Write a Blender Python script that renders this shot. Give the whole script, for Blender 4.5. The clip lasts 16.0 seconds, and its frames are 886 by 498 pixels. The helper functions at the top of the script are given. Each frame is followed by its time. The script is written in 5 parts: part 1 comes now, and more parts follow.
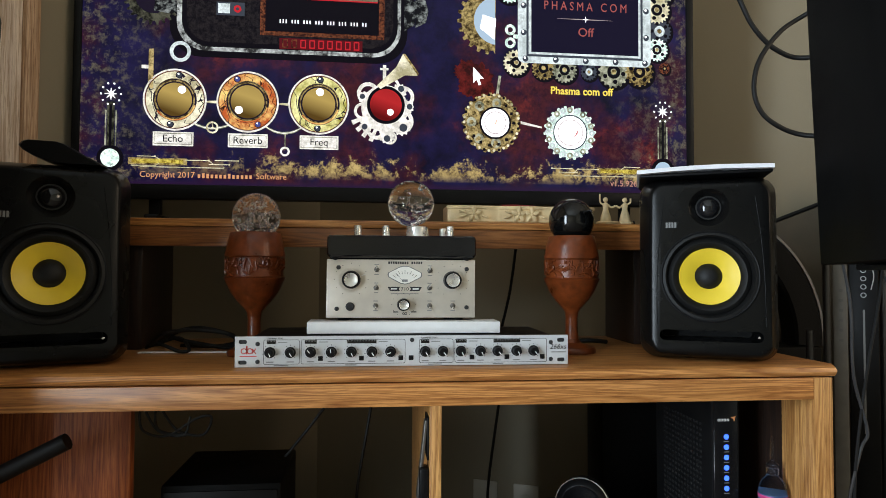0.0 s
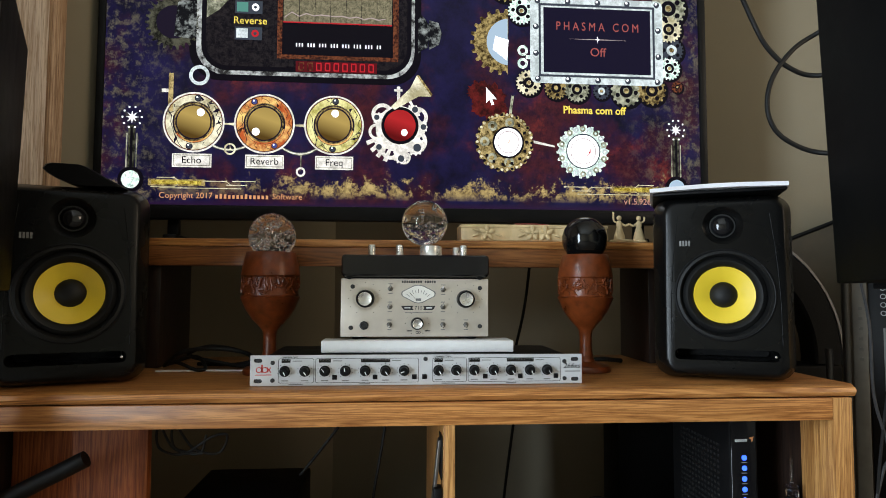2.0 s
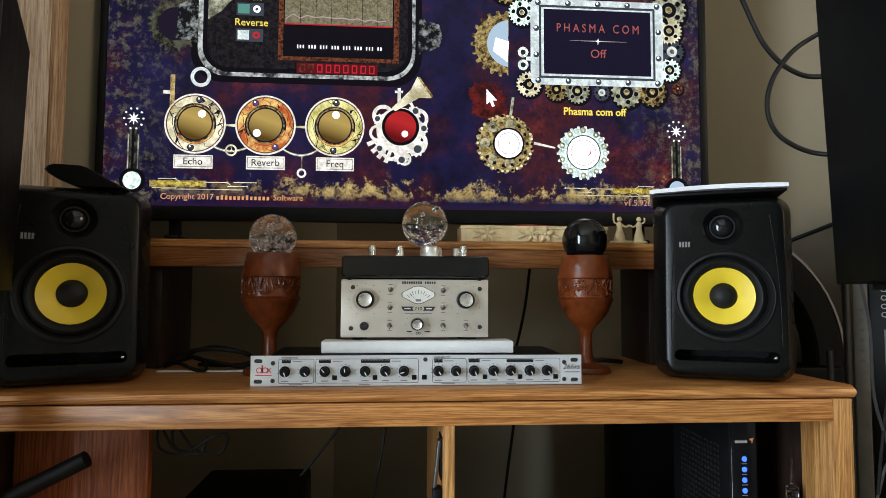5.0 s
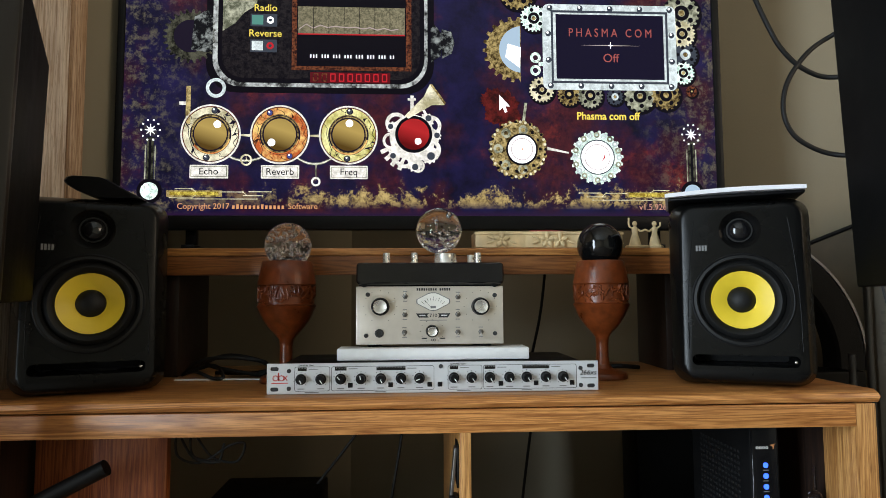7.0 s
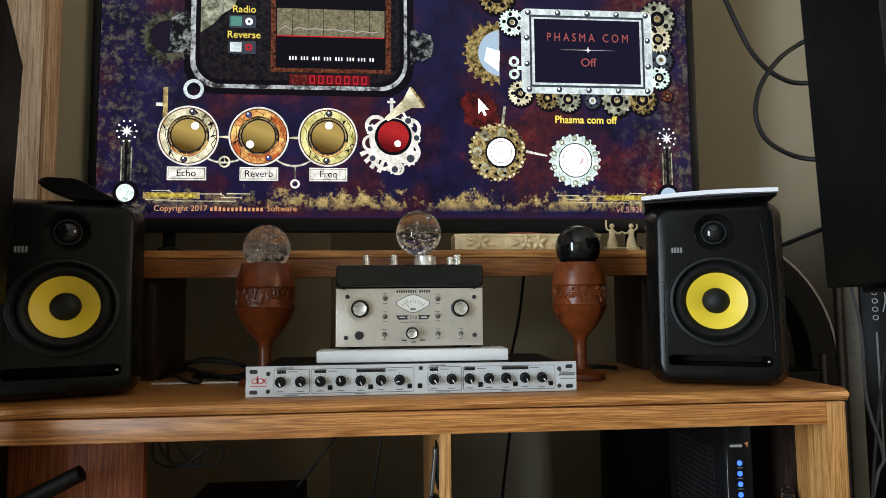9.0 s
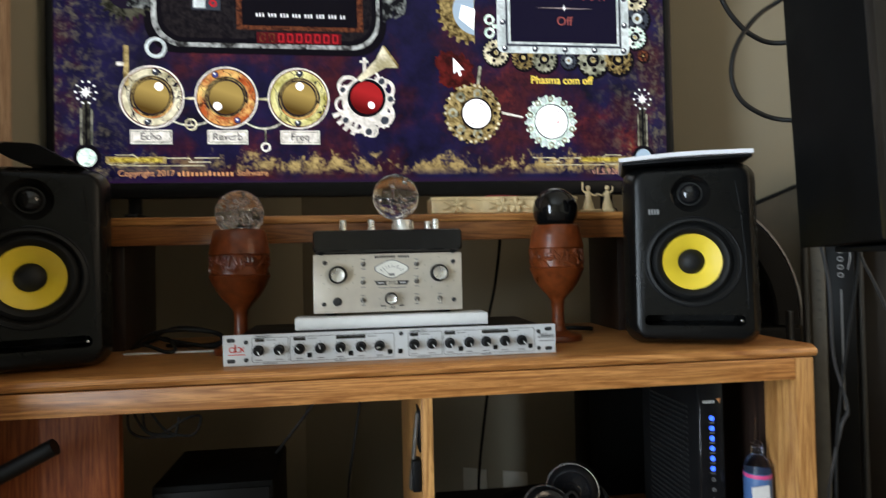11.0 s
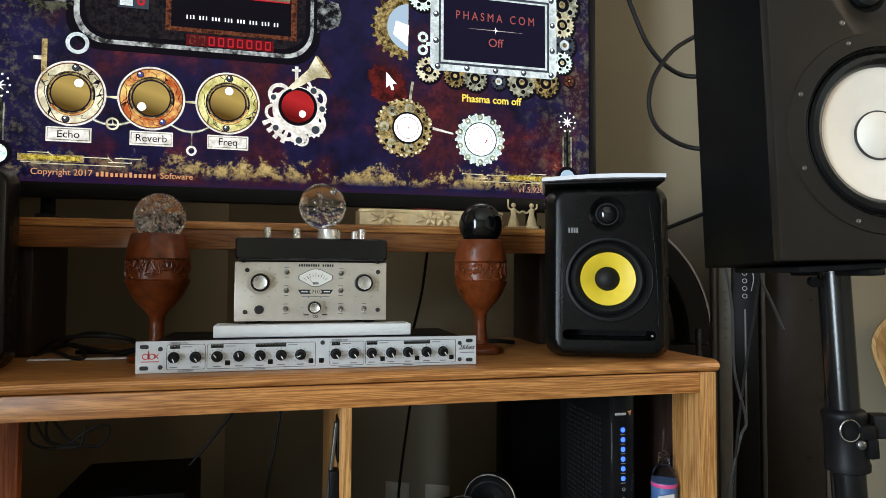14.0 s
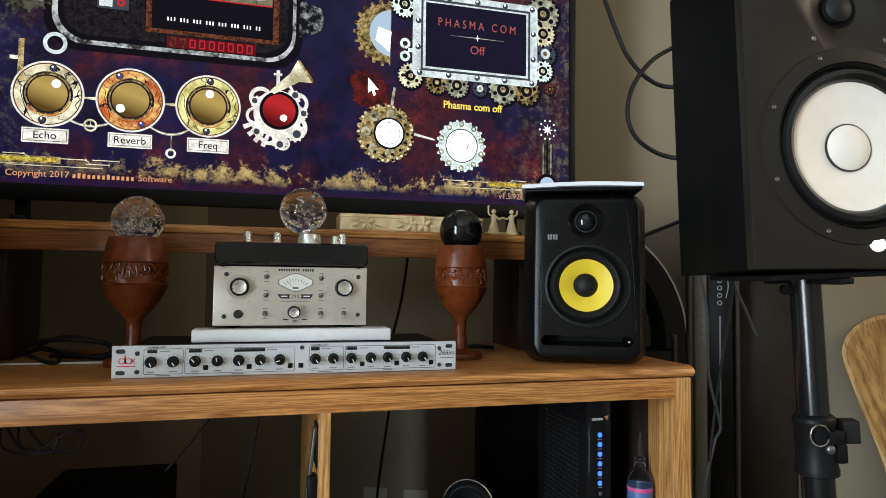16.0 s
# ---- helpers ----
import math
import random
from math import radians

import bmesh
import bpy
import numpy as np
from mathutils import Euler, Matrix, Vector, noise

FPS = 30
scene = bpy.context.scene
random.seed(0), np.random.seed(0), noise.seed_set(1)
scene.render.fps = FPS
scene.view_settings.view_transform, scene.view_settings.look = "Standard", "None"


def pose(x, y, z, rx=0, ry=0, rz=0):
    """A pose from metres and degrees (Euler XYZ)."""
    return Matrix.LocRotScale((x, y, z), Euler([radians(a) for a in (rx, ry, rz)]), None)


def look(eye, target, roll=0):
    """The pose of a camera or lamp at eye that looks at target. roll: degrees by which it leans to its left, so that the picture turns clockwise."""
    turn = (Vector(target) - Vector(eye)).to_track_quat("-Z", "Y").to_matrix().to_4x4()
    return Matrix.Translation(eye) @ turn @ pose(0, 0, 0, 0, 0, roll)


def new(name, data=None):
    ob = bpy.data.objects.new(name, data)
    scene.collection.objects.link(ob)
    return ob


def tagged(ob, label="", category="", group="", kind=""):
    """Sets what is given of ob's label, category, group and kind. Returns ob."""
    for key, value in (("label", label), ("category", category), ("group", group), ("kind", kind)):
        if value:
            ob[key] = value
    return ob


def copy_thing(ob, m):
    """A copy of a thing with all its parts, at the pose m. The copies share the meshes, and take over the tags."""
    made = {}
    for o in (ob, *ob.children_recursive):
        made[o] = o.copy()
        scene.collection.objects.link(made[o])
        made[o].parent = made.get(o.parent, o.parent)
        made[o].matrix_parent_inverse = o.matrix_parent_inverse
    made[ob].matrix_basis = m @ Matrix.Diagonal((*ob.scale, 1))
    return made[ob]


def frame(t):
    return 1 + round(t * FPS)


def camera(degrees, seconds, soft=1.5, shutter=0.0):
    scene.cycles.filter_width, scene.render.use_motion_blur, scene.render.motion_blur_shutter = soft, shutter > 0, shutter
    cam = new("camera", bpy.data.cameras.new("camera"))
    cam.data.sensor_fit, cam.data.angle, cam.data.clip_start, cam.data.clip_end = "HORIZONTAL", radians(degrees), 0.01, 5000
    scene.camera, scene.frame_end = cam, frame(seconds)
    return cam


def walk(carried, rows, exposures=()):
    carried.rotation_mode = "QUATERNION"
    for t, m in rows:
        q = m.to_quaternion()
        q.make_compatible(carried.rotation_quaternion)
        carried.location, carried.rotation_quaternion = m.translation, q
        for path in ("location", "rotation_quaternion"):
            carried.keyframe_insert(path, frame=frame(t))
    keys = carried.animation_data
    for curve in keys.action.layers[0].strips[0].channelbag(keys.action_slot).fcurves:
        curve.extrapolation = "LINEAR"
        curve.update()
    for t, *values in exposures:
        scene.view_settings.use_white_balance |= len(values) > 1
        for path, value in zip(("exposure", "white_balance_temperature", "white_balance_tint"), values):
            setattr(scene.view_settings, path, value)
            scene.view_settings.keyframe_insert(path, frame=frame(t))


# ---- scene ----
cam = camera(69.5, 16.0, soft=0.75, shutter=0.5)
H = 0.60
PATH = [
    (0, (-0.047, -0.93, 0.739), (0.167, 1.057, 0.806), 0.3),
    (0.5, (-0.048, -0.93, 0.739), (0.157, 1.058, 0.806), 0.2),
    (1, (-0.048, -0.931, 0.739), (0.15, 1.058, 0.807), 0.3),
    (1.5, (-0.045, -0.931, 0.738), (0.138, 1.059, 0.81), 0.3),
    (2, (-0.043, -0.937, 0.742), (0.12, 1.053, 0.862), 0.2),
    (2.5, (-0.045, -0.943, 0.741), (0.127, 1.045, 0.872), 0.1),
    (3, (-0.038, -0.945, 0.743), (0.128, 1.043, 0.882), -0.1),
    (3.5, (-0.041, -0.943, 0.743), (0.132, 1.046, 0.868), 0.4),
    (6, (-0.036, -0.939, 0.739), (0.094, 1.052, 0.868), -0.1),
    (6.5, (-0.034, -0.939, 0.739), (0.075, 1.053, 0.88), -0.1),
    (7, (-0.039, -0.939, 0.74), (0.071, 1.053, 0.887), -0.3),
    (7.5, (-0.038, -0.941, 0.739), (0.089, 1.05, 0.886), -0.3),
    (8, (-0.039, -0.942, 0.739), (0.112, 1.047, 0.888), -0.5),
    (10.5, (-0.041, -0.945, 0.74), (0.154, 1.039, 0.898), -0.6),
    (11, (-0.055, -0.931, 0.744), (0.218, 1.05, 0.777), -1.3),
    (11.5, (-0.039, -0.929, 0.731), (0.391, 1.024, 0.699), -1.0),
    (12, (-0.041, -0.932, 0.725), (0.381, 1.023, 0.711), -0.6),
    (12.5, (-0.041, -0.93, 0.729), (0.415, 1.018, 0.726), -0.3),
    (13, (-0.043, -0.937, 0.735), (0.436, 1.004, 0.784), -0.0),
    (13.5, (-0.044, -0.943, 0.737), (0.442, 0.995, 0.81), 0.2),
    (14, (-0.043, -0.946, 0.738), (0.431, 0.996, 0.817), 0.3),
    (14.5, (-0.043, -0.947, 0.74), (0.462, 0.987, 0.814), 0.5),
    (15, (-0.044, -0.949, 0.739), (0.481, 0.979, 0.828), 0.6),
    (15.5, (-0.045, -0.949, 0.739), (0.478, 0.979, 0.828), 0.5),
    (16, (-0.045, -0.951, 0.74), (0.489, 0.974, 0.833), 0.7),
]
walk(cam, [(t, look(eye, target, roll)) for t, eye, target, roll in PATH])

# ---- light ----
world = bpy.data.worlds.new("sky")
scene.world = world
world.use_nodes = True
wn = world.node_tree.nodes
sky = wn.new("ShaderNodeTexSky")
sky.sky_type, sky.sun_disc, sky.sun_elevation, sky.sun_rotation = "NISHITA", False, radians(35), radians(250)
wn["Background"].inputs["Strength"].default_value = 0.1
world.node_tree.links.new(sky.outputs[0], wn["Background"].inputs["Color"])
scene.view_settings.exposure = 0.0

# the room's corner stands behind the furniture: x runs along the right wall, y away from the room
ROOM = pose(-0.219, 1.12, 0, 0, 0, -25)


def area_lamp(name, m, sx, sy, watts, colour):
    data = bpy.data.lights.new(name, "AREA")
    data.shape, data.size, data.size_y, data.energy, data.color = "RECTANGLE", sx, sy, watts, colour
    ob = new(name, data)
    ob.matrix_world = m
    return ob


area_lamp("daylight_lamp", ROOM @ pose(-0.06, -3.1, 0.95, 0, -90, 0), 1.7, 1.2, 172, (0.74, 0.88, 1.0))
area_lamp("warm_window_lamp", ROOM @ pose(3.06, -1.1, 1.55, 0, 90, 0), 0.8, 1.2, 18, (1.0, 0.79, 0.55))


# ---- materials ----
def base(name, rough=0.5, metal=0.0):
    m = bpy.data.materials.new(name)
    m.use_nodes = True
    b = m.node_tree.nodes["Principled BSDF"]
    b.inputs["Roughness"].default_value, b.inputs["Metallic"].default_value = rough, metal
    return m, m.node_tree.nodes, m.node_tree.links, b


def ramp_of(n, stops):
    r = n.new("ShaderNodeValToRGB")
    e = r.color_ramp.elements
    while len(e) < len(stops):
        e.new(0.5)
    for k, (p, c) in enumerate(stops):
        e[k].position, e[k].color = p, (*c, 1)
    return r


def mat(name, colour, rough=0.5, metal=0.0, vary=0.15, scale=30.0, bump=0.1, size=300.0, spec=0.5):
    """A paint, plastic or metal: uneven at two scales, with fine relief and patchy gloss."""
    m, n, l, b = base(name, rough, metal)
    b.inputs["Specular IOR Level"].default_value = spec
    co = n.new("ShaderNodeTexCoord")
    t1, t2 = n.new("ShaderNodeTexNoise"), n.new("ShaderNodeTexNoise")
    t1.inputs["Scale"].default_value, t1.inputs["Detail"].default_value = scale, 6
    t2.inputs["Scale"].default_value, t2.inputs["Detail"].default_value = size, 3
    for t in (t1, t2):
        l.new(co.outputs["Object"], t.inputs["Vector"])
    c0 = [c * (1 - vary) for c in colour]
    c1 = [min(1, c * (1 + vary)) for c in colour]
    r = ramp_of(n, [(0.3, c0), (0.7, c1)])
    l.new(t1.outputs["Fac"], r.inputs["Fac"])
    l.new(r.outputs["Color"], b.inputs["Base Color"])
    g = n.new("ShaderNodeMapRange")
    g.inputs["To Min"].default_value, g.inputs["To Max"].default_value = max(0.03, rough - 0.08), min(1, rough + 0.1)
    l.new(t1.outputs["Fac"], g.inputs["Value"])
    l.new(g.outputs["Result"], b.inputs["Roughness"])
    if bump:
        bp = n.new("ShaderNodeBump")
        bp.inputs["Strength"].default_value, bp.inputs["Distance"].default_value = bump, 0.001
        l.new(t2.outputs["Fac"], bp.inputs["Height"])
        l.new(bp.outputs["Normal"], b.inputs["Normal"])
    return m


def wood(name, dark, light, axis, rough=0.4, stretch=22.0, fine=230.0):
    """Sawn wood with its grain along one axis: wavering growth rings, pores and a slow change of tone."""
    m, n, l, b = base(name, rough)
    co, mp = n.new("ShaderNodeTexCoord"), n.new("ShaderNodeMapping")
    s = [1.0, 1.0, 1.0]
    s["xyz".index(axis)] = 1 / stretch
    mp.inputs["Scale"].default_value = s
    l.new(co.outputs["Object"], mp.inputs["Vector"])

    def tex(scale, detail):
        t = n.new("ShaderNodeTexNoise")
        t.inputs["Scale"].default_value, t.inputs["Detail"].default_value = scale, detail
        l.new(mp.outputs[0], t.inputs["Vector"])
        return t
    # rings: bands of a slow field that runs along the grain
    field, pores, slow, streak = tex(fine * 0.1, 2), tex(fine * 4, 2), tex(4, 2), tex(fine, 3)
    k = n.new("ShaderNodeMath")
    k.operation, k.inputs[1].default_value = "MULTIPLY", 22.0
    l.new(field.outputs["Fac"], k.inputs[0])
    f = n.new("ShaderNodeMath")
    f.operation = "PINGPONG"
    f.inputs[1].default_value = 0.5
    l.new(k.outputs[0], f.inputs[0])
    mid = [0.45 * a + 0.55 * c for a, c in zip(dark, light)]
    r = ramp_of(n, [(0.02, [0.85 * a + 0.15 * c for a, c in zip(dark, mid)]), (0.2, mid), (0.45, light)])
    l.new(f.outputs[0], r.inputs["Fac"])
    out = r.outputs["Color"]
    for t, stops, fac in ((streak, [(0.41, (0.62, 0.52, 0.42)), (0.54, (1, 1, 1))], 0.7), (pores, [(0.36, (0.5, 0.42, 0.34)), (0.47, (1, 1, 1))], 0.5), (slow, [(0.3, (0.8, 0.76, 0.72)), (0.7, (1, 1, 1))], 0.8)):
        q = ramp_of(n, stops)
        l.new(t.outputs["Fac"], q.inputs["Fac"])
        x = n.new("ShaderNodeMixRGB")
        x.blend_type, x.inputs["Fac"].default_value = "MULTIPLY", fac
        l.new(out, x.inputs[1])
        l.new(q.outputs["Color"], x.inputs[2])
        out = x.outputs[0]
    l.new(out, b.inputs["Base Color"])
    bp = n.new("ShaderNodeBump")
    bp.inputs["Strength"].default_value, bp.inputs["Distance"].default_value = 0.25, 0.0005
    l.new(pores.outputs["Fac"], bp.inputs["Height"])
    l.new(bp.outputs["Normal"], b.inputs["Normal"])
    return m


def glow(name, colour, strength=1.0, colour2=None, scale=60.0, edges=(0.42, 0.58), dome=False):
    """Something that gives off light: a lit screen's picture or an LED. dome: a drawn ball, bright above and dark below."""
    m, n, l, b = base(name, 0.25)
    b.inputs["Base Color"].default_value = (0.004, 0.004, 0.005, 1)
    b.inputs["Specular IOR Level"].default_value = 0.04
    b.inputs["Emission Color"].default_value = (*colour, 1)
    b.inputs["Emission Strength"].default_value = strength
    if colour2 and dome:
        co, sep, r = n.new("ShaderNodeTexCoord"), n.new("ShaderNodeSeparateXYZ"), ramp_of(n, [(0.2, colour), (0.62, colour2), (0.95, [0.8 * c for c in colour2])])
        k = n.new("ShaderNodeMath")
        k.operation = "MULTIPLY_ADD"
        k.inputs[1].default_value = 0.75
        l.new(co.outputs["Generated"], sep.inputs[0])
        l.new(sep.outputs["Z"], k.inputs[0])
        k2 = n.new("ShaderNodeMath")
        k2.operation = "MULTIPLY"
        k2.inputs[1].default_value = 0.25
        l.new(sep.outputs["X"], k2.inputs[0])
        l.new(k2.outputs[0], k.inputs[2])
        l.new(k.outputs[0], r.inputs["Fac"])
        l.new(r.outputs["Color"], b.inputs["Emission Color"])
    elif colour2:
        co, t, f = n.new("ShaderNodeTexCoord"), n.new("ShaderNodeTexNoise"), n.new("ShaderNodeTexNoise")
        for q, sc in ((t, scale), (f, scale * 3.3)):
            q.inputs["Scale"].default_value, q.inputs["Detail"].default_value, q.inputs["Roughness"].default_value = sc, 8, 0.72
            l.new(co.outputs["Object"], q.inputs["Vector"])
        r = ramp_of(n, [(edges[0], colour), (edges[1], colour2)])
        l.new(t.outputs["Fac"], r.inputs["Fac"])
        w = ramp_of(n, [(0.38, (0.3, 0.28, 0.26)), (0.5, (1, 1, 1))])
        l.new(f.outputs["Fac"], w.inputs["Fac"])
        x = n.new("ShaderNodeMixRGB")
        x.blend_type, x.inputs["Fac"].default_value = "MULTIPLY", 0.75 if scale > 60 else 0.3
        l.new(r.outputs["Color"], x.inputs[1])
        l.new(w.outputs["Color"], x.inputs[2])
        l.new(x.outputs[0], b.inputs["Emission Color"])
    return m


def glass(name, colour=(1, 1, 1), rough=0.0, ior=1.45):
    m, n, l, b = base(name, rough)
    b.inputs["Base Color"].default_value = (*colour, 1)
    b.inputs["Transmission Weight"].default_value, b.inputs["IOR"].default_value = 1.0, ior
    return m


WALL = mat("wall_paint", (0.225, 0.19, 0.128), 0.7, vary=0.05, scale=4, bump=0.25, size=160)
CEIL = mat("ceiling_paint", (0.55, 0.53, 0.48), 0.8, vary=0.04, scale=5)
CARPET = mat("carpet", (0.1, 0.08, 0.06), 0.95, vary=0.3, scale=60, bump=0.8, size=400)
OAK_X = wood("oak_along", (0.36, 0.135, 0.034), (0.65, 0.3, 0.092), "x", 0.36)
OAK_Z = wood("oak_upright", (0.38, 0.17, 0.05), (0.66, 0.36, 0.125), "z", 0.38)
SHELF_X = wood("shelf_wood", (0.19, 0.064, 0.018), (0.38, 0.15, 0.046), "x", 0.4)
# near-black: the shade inside the stand is put into this wood's colour
SHADED_WOOD = wood("shaded_wood", (0.012, 0.006, 0.004), (0.03, 0.014, 0.008), "z", 0.5)
REDWOOD = wood("red_wood", (0.27, 0.062, 0.018), (0.46, 0.135, 0.036), "z", 0.55)
PALEWOOD = wood("pale_wood", (0.58, 0.48, 0.4), (0.76, 0.66, 0.56), "z", 0.5)
CARVED = mat("carved_mahogany", (0.135, 0.029, 0.0065), 0.3, vary=0.4, scale=70, bump=0.25, size=420, spec=0.4)
BLACK = mat("black_plastic", (0.006, 0.006, 0.0065), 0.42, bump=0.1, size=900, spec=0.14)
VINYL = mat("black_vinyl", (0.003, 0.003, 0.003), 0.5, bump=0.2, size=1200, spec=0.08)
BAFFLE = mat("baffle_paint", (0.004, 0.004, 0.004), 0.27, vary=0.05, scale=8, bump=0.0, size=1000, spec=0.17)
WARMBLACK = mat("warm_black", (0.015, 0.0122, 0.0096), 0.36, vary=0.06, scale=8, bump=0.06, size=900, spec=0.22)
RUBBERGLOSS = mat("glossy_rubber", (0.006, 0.006, 0.006), 0.24, bump=0, spec=0.5)
POLE = mat("pole_paint", (0.005, 0.0055, 0.006), 0.2, vary=0.05, scale=8, bump=0, spec=0.5)
GLOSS = mat("black_gloss", (0.008, 0.008, 0.009), 0.12, bump=0)
RUBBER = mat("rubber", (0.006, 0.006, 0.006), 0.55, bump=0.1, spec=0.28)
CAVITY = mat("cavity", (0.003, 0.003, 0.003), 0.9, bump=0)
FOAM = mat("black_foam", (0.006, 0.006, 0.006), 0.9, bump=0.7, size=400, spec=0.28)
YELLOW = mat("yellow_cone", (0.82, 0.59, 0.035), 0.42, vary=0.05, bump=0.2, size=700)
PAPERCONE = mat("white_cone", (0.68, 0.62, 0.54), 0.5, vary=0.04, bump=0.15, size=600)
SILVER = mat("brushed_panel", (0.64, 0.585, 0.51), 0.33, 0.45, vary=0.05, scale=60, bump=0.1, size=900)
RACKGREY = mat("rack_panel", (0.6, 0.61, 0.63), 0.4, 0.2, vary=0.04, scale=40, bump=0.08, size=900)
CHROME = mat("satin_metal", (0.82, 0.81, 0.78), 0.26, 0.85, vary=0.05, bump=0.05)
STEEL = mat("bright_steel", (0.75, 0.75, 0.75), 0.15, 1.0, vary=0.05, bump=0)
DARKSTEEL = mat("dark_steel", (0.16, 0.15, 0.14), 0.35, 0.8, bump=0)
INK = mat("black_ink", (0.02, 0.02, 0.022), 0.5, bump=0)
GREYINK = mat("grey_ink", (0.2, 0.2, 0.2), 0.5, bump=0)
REDINK = mat("red_ink", (0.6, 0.04, 0.03), 0.5, bump=0)
PALEINK = mat("pale_ink", (0.4, 0.4, 0.4), 0.5, bump=0)
WHITEINK = mat("white_ink", (0.75, 0.75, 0.75), 0.5, bump=0)
DIALWHITE = mat("dial_face", (0.82, 0.8, 0.74), 0.5, vary=0.03, bump=0)
STYRO = mat("white_slab", (0.8, 0.8, 0.8), 0.55, vary=0.03, scale=80, bump=0.4, size=500)
PAPER = mat("paper", (0.8, 0.79, 0.82), 0.6, vary=0.04, bump=0.1)
IVORY = mat("carved_ivory", (0.7, 0.53, 0.29), 0.5, vary=0.18, scale=45, bump=0.4, size=250)
CLEAR = glass("clear_glass")
BUBBLE = glass("air_bubble", (1, 1, 1), 0.0, 0.69)
PLASTICCLEAR = glass("clear_plastic", (0.9, 0.92, 0.95), 0.12, 1.2)
OBSIDIAN = mat("obsidian", (0.004, 0.004, 0.004), 0.06, bump=0)
LABELBLUE = mat("label_blue", (0.06, 0.13, 0.3), 0.4, bump=0)
LABELPINK = mat("label_pink", (0.6, 0.06, 0.2), 0.4, bump=0)
ORANGE = mat("orange_mark", (0.7, 0.28, 0.1), 0.5, bump=0)
DECK = wood("worn_board", (0.34, 0.16, 0.04), (0.66, 0.4, 0.13), "z", 0.42, 5, 40)
DECKRIM = wood("board_rim", (0.5, 0.3, 0.11), (0.74, 0.5, 0.22), "z", 0.45)
LED_BLUE = glow("led_blue", (0.035, 0.11, 1.0), 3.2)
LED_WHITE = glow("led_white", (0.95, 0.97, 1.0), 4)
PLATE = mat("outlet_plate", (0.42, 0.38, 0.3), 0.4, vary=0.02, bump=0)


# ---- building helpers ----
def thing(name, m, label, category, group="", kind=""):
    ob = new(name)
    ob.empty_display_size = 0.05
    ob.matrix_world = m
    return tagged(ob, label, category, group, kind)


def mesh_of(bm, material, smooth=True):
    me = bpy.data.meshes.new("mesh")
    bmesh.ops.recalc_face_normals(bm, faces=bm.faces)
    bm.to_mesh(me)
    bm.free()
    me.materials.append(material)
    for p in me.polygons:
        p.use_smooth = smooth
    if smooth:
        me.set_sharp_from_angle(angle=radians(38))
    return me


def part(name, bm, material, parent, label="", smooth=True):
    ob = new(name, mesh_of(bm, material, smooth))
    ob.parent = parent
    return tagged(ob, label)


def piece(name, bm, material, label, category, kind="", group=""):
    return tagged(new(name, mesh_of(bm, material)), label, category, group, kind)


def join(*bms):
    out = bms[0]
    for b in bms[1:]:
        me = bpy.data.meshes.new("tmp")
        b.to_mesh(me)
        out.from_mesh(me)
        bpy.data.meshes.remove(me)
        b.free()
    return out


def moved(bm, m):
    bmesh.ops.transform(bm, matrix=m, verts=bm.verts)
    return bm


def box(x0, x1, y0, y1, z0, z1, bevel=0.0, seg=2):
    bm = bmesh.new()
    bmesh.ops.create_cube(bm, size=1)
    bmesh.ops.transform(bm, matrix=Matrix.Translation(((x0 + x1) / 2, (y0 + y1) / 2, (z0 + z1) / 2)) @ Matrix.Diagonal((x1 - x0, y1 - y0, z1 - z0, 1)), verts=bm.verts)
    if bevel:
        bmesh.ops.bevel(bm, geom=bm.edges[:], offset=bevel, segments=seg, profile=0.5, affect="EDGES")
    return bm


def loft(rings, close=False, caps=True):
    bm = bmesh.new()
    vs = [[bm.verts.new(p) for p in r] for r in rings]
    k = len(vs[0])
    pairs = list(zip(vs, vs[1:])) + ([(vs[-1], vs[0])] if close else [])
    for a, b in pairs:
        for i in range(k):
            bm.faces.new((a[i], a[(i + 1) % k], b[(i + 1) % k], b[i]))
    if caps and not close:
        bm.faces.new(vs[0])
        bm.faces.new(vs[-1])
    return bm


def lathe(profile, seg=40, axis="z", hollow=False):
    """Turns (radius, height) pairs about an axis; 'y' turns about the way into the picture, height counted towards the viewer."""
    rings = []
    for r, h in profile:
        ring = []
        for i in range(seg):
            a = 2 * math.pi * i / seg
            c, s = max(r, 1e-5) * math.cos(a), max(r, 1e-5) * math.sin(a)
            ring.append((c, s, h) if axis == "z" else (c, -h, s))
        rings.append(ring)
    return loft(rings, hollow)


def rrect(hw, z0, z1, y, r, n=5, shift=0.0):
    """A rounded rectangle facing y, as a ring of points."""
    out = []
    for cx, cz, a0 in ((hw - r, z1 - r, 0), (-hw + r, z1 - r, 90), (-hw + r, z0 + r, 180), (hw - r, z0 + r, 270)):
        for i in range(n + 1):
            a = radians(a0 + 90 * i / n)
            out.append((shift + cx + r * math.cos(a), y, cz + r * math.sin(a)))
    return out


